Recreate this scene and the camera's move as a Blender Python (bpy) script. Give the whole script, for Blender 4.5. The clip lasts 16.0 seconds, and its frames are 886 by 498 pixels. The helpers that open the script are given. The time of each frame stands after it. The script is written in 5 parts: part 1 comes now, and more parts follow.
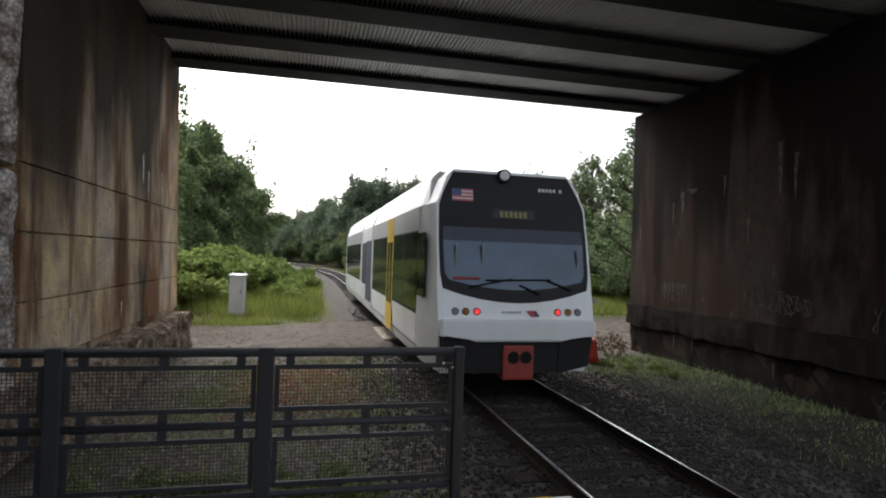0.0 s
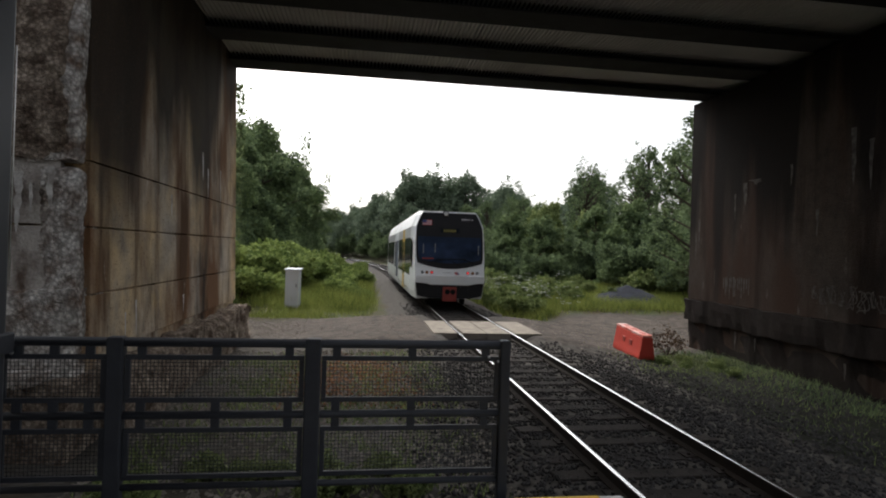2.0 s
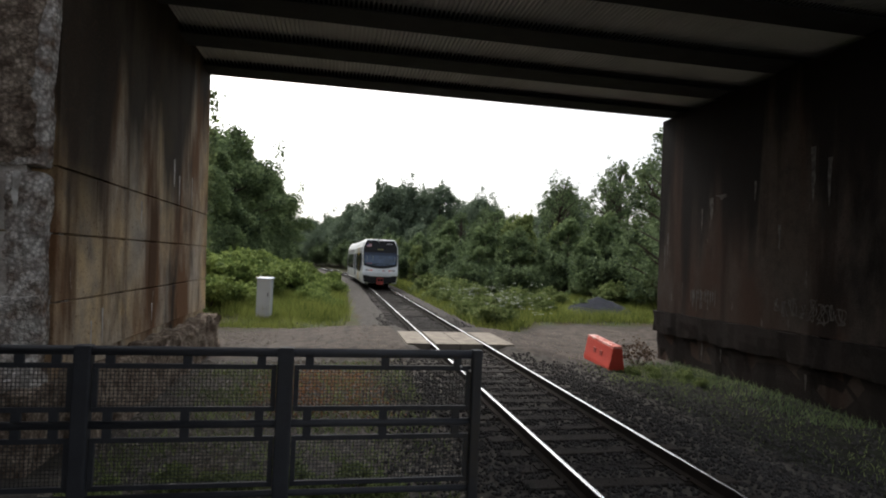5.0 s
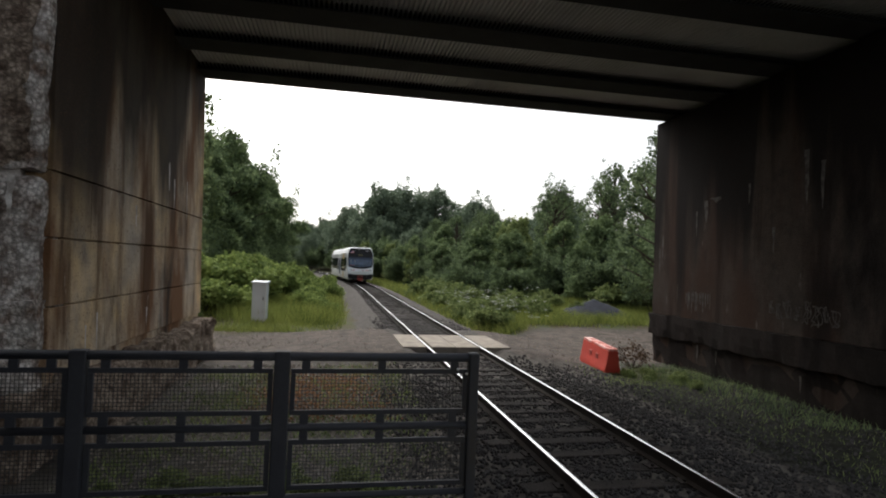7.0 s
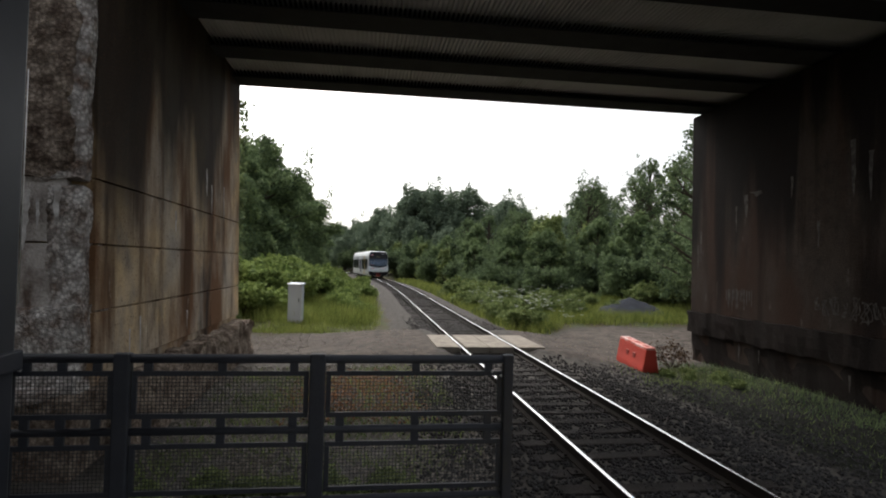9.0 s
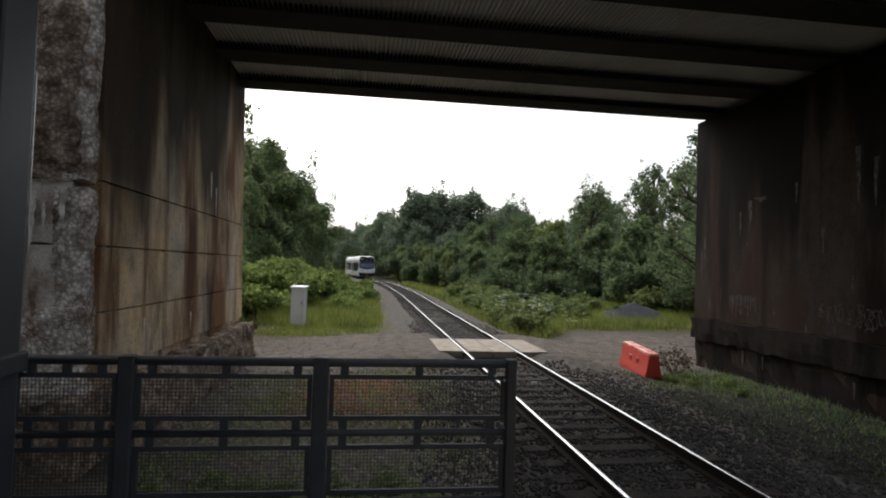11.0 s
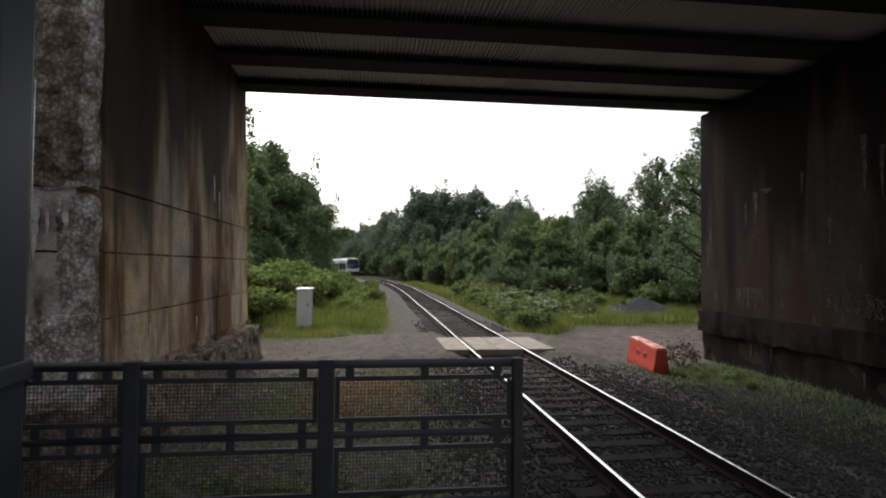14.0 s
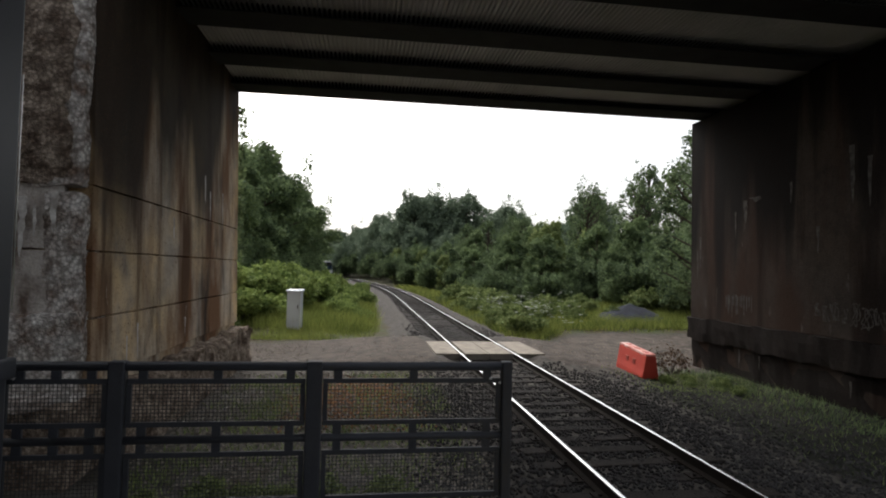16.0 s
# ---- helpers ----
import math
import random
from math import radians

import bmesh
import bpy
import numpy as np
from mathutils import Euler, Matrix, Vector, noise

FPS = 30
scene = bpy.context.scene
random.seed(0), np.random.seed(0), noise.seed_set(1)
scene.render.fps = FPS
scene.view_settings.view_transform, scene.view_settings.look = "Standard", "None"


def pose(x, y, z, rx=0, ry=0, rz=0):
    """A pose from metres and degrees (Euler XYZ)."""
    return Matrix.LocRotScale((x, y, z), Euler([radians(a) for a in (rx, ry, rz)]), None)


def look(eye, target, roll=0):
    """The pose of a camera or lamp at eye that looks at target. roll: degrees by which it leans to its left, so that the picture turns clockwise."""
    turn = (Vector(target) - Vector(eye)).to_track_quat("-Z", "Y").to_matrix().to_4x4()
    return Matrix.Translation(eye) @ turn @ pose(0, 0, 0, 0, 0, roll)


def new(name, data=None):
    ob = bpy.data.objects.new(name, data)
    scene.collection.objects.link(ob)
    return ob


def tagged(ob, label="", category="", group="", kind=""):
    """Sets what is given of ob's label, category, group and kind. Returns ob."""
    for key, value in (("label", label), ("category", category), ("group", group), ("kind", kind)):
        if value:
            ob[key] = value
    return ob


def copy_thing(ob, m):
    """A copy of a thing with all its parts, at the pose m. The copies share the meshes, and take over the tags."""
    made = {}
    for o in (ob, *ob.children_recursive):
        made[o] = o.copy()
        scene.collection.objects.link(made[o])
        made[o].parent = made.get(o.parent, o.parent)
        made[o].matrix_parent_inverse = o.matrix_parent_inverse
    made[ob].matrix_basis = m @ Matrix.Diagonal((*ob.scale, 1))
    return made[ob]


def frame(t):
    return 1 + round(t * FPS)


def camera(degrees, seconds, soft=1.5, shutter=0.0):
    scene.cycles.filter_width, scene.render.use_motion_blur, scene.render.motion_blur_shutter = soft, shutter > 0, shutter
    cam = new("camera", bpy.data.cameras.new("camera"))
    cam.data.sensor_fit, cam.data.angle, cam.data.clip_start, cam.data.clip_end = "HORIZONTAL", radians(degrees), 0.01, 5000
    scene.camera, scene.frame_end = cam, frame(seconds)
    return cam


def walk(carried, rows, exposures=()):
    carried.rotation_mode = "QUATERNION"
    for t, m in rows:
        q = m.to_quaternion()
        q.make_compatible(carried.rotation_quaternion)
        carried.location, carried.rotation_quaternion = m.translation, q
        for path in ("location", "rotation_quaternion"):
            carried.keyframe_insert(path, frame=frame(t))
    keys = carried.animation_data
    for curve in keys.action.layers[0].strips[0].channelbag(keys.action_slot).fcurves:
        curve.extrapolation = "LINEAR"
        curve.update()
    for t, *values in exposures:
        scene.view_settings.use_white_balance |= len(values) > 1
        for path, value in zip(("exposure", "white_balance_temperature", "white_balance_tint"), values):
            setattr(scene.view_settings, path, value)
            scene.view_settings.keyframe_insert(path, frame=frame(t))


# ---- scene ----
cam = camera(75.7, 16.0, soft=2.0)
PATH = [
    (0, (-0.054, 0.001, 2.259), (0.399, 1.949, 2.289), 1.9),
    (0.5, (-0.036, 0.02, 2.247), (0.366, 1.978, 2.282), 1.8),
    (1, (-0.02, 0.027, 2.234), (0.332, 1.995, 2.277), 1.8),
    (1.5, (-0.003, 0.04, 2.237), (0.297, 2.018, 2.245), 1.8),
    (2, (0.002, 0.032, 2.244), (0.277, 2.013, 2.25), 1.8),
    (2.5, (0.0, -0.003, 2.243), (0.254, 1.981, 2.267), 2.6),
    (3, (-0.001, -0.008, 2.244), (0.304, 1.968, 2.279), 2.8),
    (3.5, (-0.004, -0.02, 2.24), (0.318, 1.953, 2.278), 3.0),
    (4, (-0.001, -0.029, 2.242), (0.325, 1.943, 2.282), 2.6),
    (4.5, (-0.002, -0.026, 2.243), (0.347, 1.943, 2.286), 2.5),
    (7, (-0.011, -0.028, 2.243), (0.367, 1.935, 2.301), 2.2),
    (7.5, (-0.01, -0.013, 2.244), (0.35, 1.954, 2.292), 2.0),
    (8, (-0.013, -0.008, 2.249), (0.3, 1.967, 2.295), 1.7),
    (8.5, (-0.01, -0.008, 2.252), (0.273, 1.971, 2.299), 1.5),
    (9, (-0.007, -0.015, 2.257), (0.259, 1.967, 2.31), 1.4),
    (11.5, (-0.017, -0.023, 2.262), (0.238, 1.96, 2.328), 1.8),
    (12, (-0.017, -0.03, 2.267), (0.232, 1.954, 2.316), 1.6),
    (12.5, (-0.009, -0.015, 2.263), (0.241, 1.969, 2.297), 1.6),
    (13, (-0.014, -0.005, 2.262), (0.235, 1.979, 2.299), 1.3),
    (13.5, (-0.009, -0.005, 2.263), (0.234, 1.98, 2.314), 0.7),
    (14, (-0.001, 0.002, 2.263), (0.238, 1.987, 2.324), 0.5),
    (14.5, (0.006, 0.009, 2.262), (0.24, 1.994, 2.33), 0.9),
    (15, (0.005, 0.011, 2.259), (0.241, 1.996, 2.336), 1.1),
    (15.5, (0.008, 0.011, 2.261), (0.254, 1.994, 2.34), 1.0),
    (16, (0.008, 0.012, 2.256), (0.275, 1.992, 2.331), 1.3),
]
walk(cam, [(t, look(eye, target, roll)) for t, eye, target, roll in PATH],
     exposures=[(0, 1.2), (0.5, 1.05), (1.0, 0.83), (1.5, 0.70), (16, 0.70)])

# ---- world and light ----
world = bpy.data.worlds.new("sky")
scene.world = world
world.use_nodes = True
wn, wl = world.node_tree.nodes, world.node_tree.links
wn.clear()
sky = wn.new("ShaderNodeTexSky")
sky.sky_type, sky.sun_disc = "NISHITA", False
sky.sun_elevation, sky.sun_rotation = radians(48), radians(-16)
sky.dust_density, sky.air_density = 5.0, 1.0
grey = wn.new("ShaderNodeHueSaturation")
grey.inputs["Saturation"].default_value = 0.28
bg = wn.new("ShaderNodeBackground")
bg.inputs["Strength"].default_value = 0.15
wo = wn.new("ShaderNodeOutputWorld")
wl.new(sky.outputs[0], grey.inputs["Color"])
wl.new(grey.outputs[0], bg.inputs["Color"])
wl.new(bg.outputs[0], wo.inputs["Surface"])
sun = new("sun", bpy.data.lights.new("sun", "SUN"))
sun.data.energy, sun.data.angle, sun.data.color = 1.0, radians(25), (1.0, 0.99, 0.975)
sun.matrix_world = look((-12, 42, 50), (0, 0, 0))


# ---- materials ----
def material(name, base, rough=0.8, metal=0.0, second=None, scale=4.0, fine=40.0, bump=0.2, spread=0.25, emit=None, streak=1.0, grain=0.6):
    """A procedural surface: two colours mixed by broad noise, fine grain, bump."""
    m = bpy.data.materials.new(name)
    m.use_nodes = True
    n, l = m.node_tree.nodes, m.node_tree.links
    b = n["Principled BSDF"]
    b.inputs["Roughness"].default_value, b.inputs["Metallic"].default_value = rough, metal
    if rough >= 0.8:
        b.inputs["Specular IOR Level"].default_value = 0.12
    co = n.new("ShaderNodeTexCoord")
    mp = n.new("ShaderNodeMapping")
    mp.inputs["Scale"].default_value = (1, 1, 1 / streak)
    l.new(co.outputs["Object"], mp.inputs["Vector"])
    big, small = n.new("ShaderNodeTexNoise"), n.new("ShaderNodeTexNoise")
    big.inputs["Scale"].default_value, small.inputs["Scale"].default_value = scale, fine
    big.inputs["Detail"].default_value, small.inputs["Detail"].default_value = 6, 4
    l.new(mp.outputs[0], big.inputs["Vector"])
    l.new(co.outputs["Object"], small.inputs["Vector"])
    ramp = n.new("ShaderNodeValToRGB")
    ramp.color_ramp.elements[0].position, ramp.color_ramp.elements[1].position = 0.5 - spread, 0.5 + spread
    ramp.color_ramp.elements[0].color, ramp.color_ramp.elements[1].color = (*base, 1), (*(second or [c * 0.7 for c in base]), 1)
    l.new(big.outputs["Fac"], ramp.inputs["Fac"])
    mix = n.new("ShaderNodeMix")
    mix.data_type, mix.blend_type = "RGBA", "MULTIPLY"
    mix.inputs["Factor"].default_value = grain
    r2 = n.new("ShaderNodeMapRange")
    r2.inputs["From Min"].default_value, r2.inputs["From Max"].default_value = 0.3, 0.7
    r2.inputs["To Min"].default_value, r2.inputs["To Max"].default_value = 0.7, 1.2
    l.new(small.outputs["Fac"], r2.inputs["Value"])
    l.new(ramp.outputs["Color"], mix.inputs["A"])
    l.new(r2.outputs[0], mix.inputs["B"])
    l.new(mix.outputs["Result"], b.inputs["Base Color"])
    if bump:
        bp = n.new("ShaderNodeBump")
        bp.inputs["Strength"].default_value, bp.inputs["Distance"].default_value = bump, 0.02
        l.new(small.outputs["Fac"], bp.inputs["Height"])
        l.new(bp.outputs[0], b.inputs["Normal"])
    if emit:
        b.inputs["Emission Color"].default_value = (*emit[:3], 1)
        b.inputs["Emission Strength"].default_value = emit[3]
    return m


def leaf_material(name, dark, light, yellow=0.0):
    """Leaves: colour varies from leaf to leaf, and lets some light through."""
    m = bpy.data.materials.new(name)
    m.use_nodes = True
    n, l = m.node_tree.nodes, m.node_tree.links
    b = n["Principled BSDF"]
    b.inputs["Roughness"].default_value = 0.85
    b.inputs["Specular IOR Level"].default_value = 0.12
    geo, co, ns = n.new("ShaderNodeNewGeometry"), n.new("ShaderNodeTexCoord"), n.new("ShaderNodeTexNoise")
    ns.inputs["Scale"].default_value = 0.6
    l.new(co.outputs["Object"], ns.inputs["Vector"])
    add = n.new("ShaderNodeMath")
    add.operation = "ADD"
    half = n.new("ShaderNodeMath")
    half.operation, half.inputs[1].default_value = "MULTIPLY", 0.5
    l.new(geo.outputs["Random Per Island"], half.inputs[0])
    l.new(half.outputs[0], add.inputs[0])
    l.new(ns.outputs["Fac"], add.inputs[1])
    ramp = n.new("ShaderNodeValToRGB")
    ramp.color_ramp.elements[0].position, ramp.color_ramp.elements[1].position = 0.45, 1.0
    ramp.color_ramp.elements[0].color, ramp.color_ramp.elements[1].color = (*dark, 1), (*light, 1)
    l.new(add.outputs[0], ramp.inputs["Fac"])
    l.new(ramp.outputs[0], b.inputs["Base Color"])
    tr, mx = n.new("ShaderNodeBsdfTranslucent"), n.new("ShaderNodeMixShader")
    l.new(ramp.outputs[0], tr.inputs["Color"])
    mx.inputs[0].default_value = 0.3
    l.new(b.outputs[0], mx.inputs[1])
    l.new(tr.outputs[0], mx.inputs[2])
    l.new(mx.outputs[0], n["Material Output"].inputs["Surface"])
    return m


STEEL_DARK = material("dark_painted_steel", (0.024, 0.026, 0.033), 0.55, 0.0, (0.036, 0.039, 0.047), 6, 120, 0.05)
STEEL_DARK.node_tree.nodes["Principled BSDF"].inputs["Specular IOR Level"].default_value = 0.3
MESH_WIRE = material("dark_mesh_wire", (0.012, 0.013, 0.016), 0.5, 0.0, None, 6, 60, 0)
POST_BLACK = material("black_painted_column", (0.014, 0.017, 0.026), 0.5, 0.0, (0.024, 0.027, 0.036), 3, 90, 0.03)
CHROME = material("worn_bright_metal", (0.6, 0.6, 0.6), 0.3, 1.0, (0.45, 0.45, 0.45), 6, 60, 0.05)
RAIL_TOP = material("polished_rail_head", (0.86, 0.86, 0.87), 0.27, 1.0, (0.76, 0.76, 0.76), 2, 30, 0.0, grain=0.15)
RAIL_RUST = material("rusty_rail_web", (0.022, 0.016, 0.012), 0.9, 0.0, (0.012, 0.009, 0.008), 5, 60, 0.2)
TIE = material("weathered_creosote_wood", (0.034, 0.028, 0.024), 0.85, 0, (0.011, 0.009, 0.008), 3.0, 50, 0.5)
PLANK = material("crossing_panel_concrete", (0.31, 0.275, 0.225), 0.85, 0, (0.18, 0.155, 0.128), 3, 40, 0.2)
STONE = material("ballast_stone", (0.070, 0.067, 0.065), 0.9, 0, (0.016, 0.0145, 0.0135), 9, 60, 0.3)
HEAP = material("grey_gravel_heap", (0.044, 0.048, 0.060), 0.95, 0, (0.026, 0.028, 0.034), 3, 30, 0.6)
PLATFORM = material("platform_concrete", (0.36, 0.35, 0.33), 0.85, 0, (0.27, 0.26, 0.25), 1.5, 70, 0.1)
YELLOW = material("yellow_tactile_paint", (0.75, 0.5, 0.03), 0.6, 0, (0.62, 0.4, 0.03), 4, 60, 0.05)
WHITE_EDGE = material("white_edge_paint", (0.7, 0.7, 0.68), 0.7, 0, (0.55, 0.55, 0.52), 4, 60, 0.05)
BEAM = material("sooty_steel_beam", (0.040, 0.040, 0.041), 0.8, 0, (0.026, 0.025, 0.025), 2, 40, 0.1)
DECK = material("galvanised_deck_form", (0.52, 0.53, 0.52), 0.6, 0.0, (0.38, 0.38, 0.37), 0.8, 30, 0.05, grain=0.3)
ORANGE = material("orange_red_plastic", (0.46, 0.036, 0.018), 0.5, 0, (0.35, 0.028, 0.015), 3, 50, 0.05, grain=0.08)
BARRIER_TOP = material("pale_pink_plastic", (0.78, 0.52, 0.47), 0.5, 0, (0.55, 0.10, 0.06), 5, 50, 0.05, spread=0.1)
CABINET = material("grey_painted_sheet", (0.52, 0.55, 0.60), 0.45, 0.0, (0.46, 0.49, 0.53), 2, 60, 0.02, grain=0.08)
TRAIN_WHITE = material("train_white_paint", (0.77, 0.80, 0.83), 0.3, 0, (0.62, 0.64, 0.64), 0.9, 30, 0.0, grain=0.10, streak=2.0)
TRAIN_GREY = material("train_silver_paint", (0.50, 0.51, 0.52), 0.3, 0.1, (0.45, 0.46, 0.47), 0.7, 30, 0.0, grain=0.08)
TRAIN_BLUE = material("train_blue_panel", (0.030, 0.045, 0.085), 0.5, 0, (0.022, 0.034, 0.066), 1, 30, 0, grain=0.08)
TRAIN_YELLOW = material("train_yellow_door", (0.62, 0.42, 0.06), 0.35, 0, (0.55, 0.36, 0.05), 1, 30, 0, grain=0.08)
GLASS_DARK = material("tinted_glass", (0.015, 0.018, 0.022), 0.06, 0, (0.02, 0.024, 0.028), 0.5, 10, 0, grain=0.08)
GLASS_DARK.node_tree.nodes["Principled BSDF"].inputs["Specular IOR Level"].default_value = 0.25
GLASS_SCREEN = material("dark_windscreen_glass", (0.028, 0.045, 0.085), 0.08, 0, (0.018, 0.026, 0.045), 1.2, 10, 0, grain=0.08)
GLASS_SCREEN.node_tree.nodes["Principled BSDF"].inputs["Specular IOR Level"].default_value = 0.3
# reflected sky is put into base colour and specular tint as blue
GLASS_BLUE = material("windscreen_glass", (0.040, 0.064, 0.125), 0.06, 0, (0.010, 0.014, 0.022), 1.2, 10, 0, grain=0.08)
GLASS_BLUE.node_tree.nodes["Principled BSDF"].inputs["Specular IOR Level"].default_value = 0.9
GLASS_BLUE.node_tree.nodes["Principled BSDF"].inputs["Specular Tint"].default_value = (0.72, 0.86, 1.0, 1.0)
BLACK = material("black_mask", (0.010, 0.010, 0.012), 0.5, 0, (0.018, 0.018, 0.02), 1, 20, 0, grain=0.08)
BLACK.node_tree.nodes["Principled BSDF"].inputs["Specular IOR Level"].default_value = 0.2
RUBBER = material("black_rubber", (0.015, 0.015, 0.015), 0.8, 0, None, 5, 40, 0.1)
UNDER = material("dirty_underframe", (0.03, 0.028, 0.026), 0.8, 0, (0.05, 0.04, 0.035), 4, 50, 0.2)
TRAIN_RED = material("red_coupler_cover", (0.28, 0.035, 0.026), 0.5, 0, (0.22, 0.03, 0.022), 4, 40, 0.02, grain=0.08)
TAIL = material("lit_tail_lamp", (0.35, 0.03, 0.03), 0.3, 0, None, 5, 20, 0, emit=(1.0, 0.05, 0.05, 0.45))
AMBER = material("amber_lens", (0.35, 0.16, 0.06), 0.25, 0, None, 5, 20, 0)
LENS = material("grey_lens", (0.25, 0.27, 0.28), 0.15, 0, None, 5, 20, 0)
LAMP_GLASS = material("clear_lamp_glass", (0.72, 0.74, 0.76), 0.15, 0, None, 5, 20, 0)
SIGN = material("lit_destination_sign", (0.12, 0.11, 0.03), 0.4, 0, None, 8, 60, 0, emit=(0.6, 0.55, 0.12, 0.02))
FLAG_RED = material("decal_red", (0.5, 0.08, 0.09), 0.4, 0, None, 8, 60, 0)
FLAG_WHITE = material("decal_white", (0.62, 0.60, 0.62), 0.4, 0, None, 8, 60, 0)
FLAG_BLUE = material("decal_blue", (0.05, 0.07, 0.22), 0.4, 0, None, 8, 60, 0)
BARK = material("grey_brown_bark", (0.10, 0.08, 0.06), 0.95, 0, (0.06, 0.05, 0.04), 5, 40, 0.6, streak=4)
LEAF_TREE = leaf_material("tree_leaves", (0.058, 0.089, 0.050), (0.225, 0.29, 0.134))
# tree leaf green darkened: the wood's deep shade is put into the colour
LEAF_SHADED = leaf_material("shaded_leaves", (0.049, 0.073, 0.043), (0.172, 0.226, 0.106))
# distance haze put into the leaf colour: paler and bluer
LEAF_HAZE = leaf_material("haze_paled_leaves", (0.095, 0.128, 0.094), (0.20, 0.25, 0.165))
LEAF_BUSH = leaf_material("bright_shrub_leaves", (0.08, 0.12, 0.034), (0.29, 0.36, 0.115))
LEAF_WEED = leaf_material("weed_leaves", (0.085, 0.118, 0.045), (0.27, 0.32, 0.125))
GRASS = leaf_material("grass_blades", (0.08, 0.11, 0.026), (0.28, 0.31, 0.085))
FLOWER = material("white_flower_heads", (0.6, 0.62, 0.55), 0.8, 0, None, 8, 30, 0)
LITTER = leaf_material("dead_leaves", (0.11, 0.06, 0.034), (0.32, 0.175, 0.095))
DRY = leaf_material("dry_brush_leaves", (0.05, 0.03, 0.02), (0.12, 0.08, 0.05))


def pier_material(name, light, warm, brown, soot, lime, amount, drip=(0.6, 6.6), end_light=0.0):
    """Old poured concrete: mottled pale ground, rusty brown runs, soot streaks, lime blooms."""
    m = bpy.data.materials.new(name)
    m.use_nodes = True
    n, l = m.node_tree.nodes, m.node_tree.links
    b = n["Principled BSDF"]
    b.inputs["Roughness"].default_value = 0.93
    b.inputs["Specular IOR Level"].default_value = 0.1
    co = n.new("ShaderNodeTexCoord")

    def field(scale, place, detail, lo, hi, rough=0.6):
        mp, ns, mr = n.new("ShaderNodeMapping"), n.new("ShaderNodeTexNoise"), n.new("ShaderNodeMapRange")
        mp.inputs["Scale"].default_value, mp.inputs["Location"].default_value = scale, place
        ns.inputs["Scale"].default_value, ns.inputs["Detail"].default_value, ns.inputs["Roughness"].default_value = 1.0, detail, rough
        mr.inputs["From Min"].default_value, mr.inputs["From Max"].default_value = lo, hi
        l.new(co.outputs["Object"], mp.inputs["Vector"])
        l.new(mp.outputs[0], ns.inputs["Vector"])
        l.new(ns.outputs["Fac"], mr.inputs["Value"])
        return ns.outputs["Fac"], mr.outputs[0], mr

    def over(under, colour, fac, mode="MIX", k=1.0):
        mx = n.new("ShaderNodeMix")
        mx.data_type, mx.blend_type = "RGBA", mode
        l.new(fac, mx.inputs["Factor"])
        if isinstance(under, tuple):
            mx.inputs["A"].default_value = (*under, 1)
        else:
            l.new(under, mx.inputs["A"])
        mx.inputs["B"].default_value = (*colour, 1)
        return mx.outputs["Result"]

    c = over(light, warm, field((0.33, 0.33, 0.25), (2.2, 0.9, 4), 4, 0.40, 0.60)[1])
    c = over(c, [q * 0.62 for q in light], field((2.4, 2.4, 2.0), (0, 0, 0), 9, 0.44, 0.70, 0.68)[1])
    c = over(c, brown, field((0.55, 0.55, 0.16), (5, 2, 1), 7, 0.46, 0.58, 0.60)[1])
    c = over(c, [q * 0.55 for q in brown], field((1.5, 1.5, 0.14), (1, 8, 4), 6, 0.55, 0.66, 0.55)[1])
    c = over(c, lime, field((3.2, 3.2, 1.1), (9, 3, 2), 8, 0.66, 0.78)[1])
    c = over(c, soot, field((0.55, 0.55, 0.20), (3.1, 7.7, 1.3), 8, 0.62 - amount, 0.74 - amount, 0.62)[1])
    # darker upwards: soot colour hangs from the deck joint, each streak its own length
    _, end, length = field((0.75, 0.75, 0.03), (6.3, 2.2, 0.4), 4, 0.36, 0.64, 0.5)
    length.inputs["To Min"].default_value, length.inputs["To Max"].default_value = drip
    sep, hang, hung = n.new("ShaderNodeSeparateXYZ"), n.new("ShaderNodeMath"), n.new("ShaderNodeMapRange")
    l.new(co.outputs["Object"], sep.inputs[0])
    hang.operation = "SUBTRACT"
    l.new(sep.outputs["Z"], hang.inputs[0])
    # soot thins over the outer metres, which also paints in the daylight there
    far_end, reach = n.new("ShaderNodeMapRange"), n.new("ShaderNodeMath")
    far_end.inputs["From Min"].default_value, far_end.inputs["From Max"].default_value = 13.2, 16.1
    far_end.inputs["To Max"].default_value = end_light
    reach.operation = "ADD"
    l.new(sep.outputs["Y"], far_end.inputs["Value"])
    l.new(end, reach.inputs[0])
    l.new(far_end.outputs[0], reach.inputs[1])
    l.new(reach.outputs[0], hang.inputs[1])
    hung.inputs["From Max"].default_value, hung.inputs["To Max"].default_value = 1.5, 0.92
    l.new(hang.outputs[0], hung.inputs["Value"])
    c = over(c, soot, hung.outputs[0])
    fine, dots, _ = field((28, 28, 28), (0, 0, 0), 5, 0.56, 0.72)
    c = over(c, [q * 0.55 for q in brown], dots)
    l.new(c, b.inputs["Base Color"])
    bp = n.new("ShaderNodeBump")
    bp.inputs["Strength"].default_value, bp.inputs["Distance"].default_value = 0.6, 0.02
    l.new(fine, bp.inputs["Height"])
    l.new(bp.outputs[0], b.inputs["Normal"])
    return m


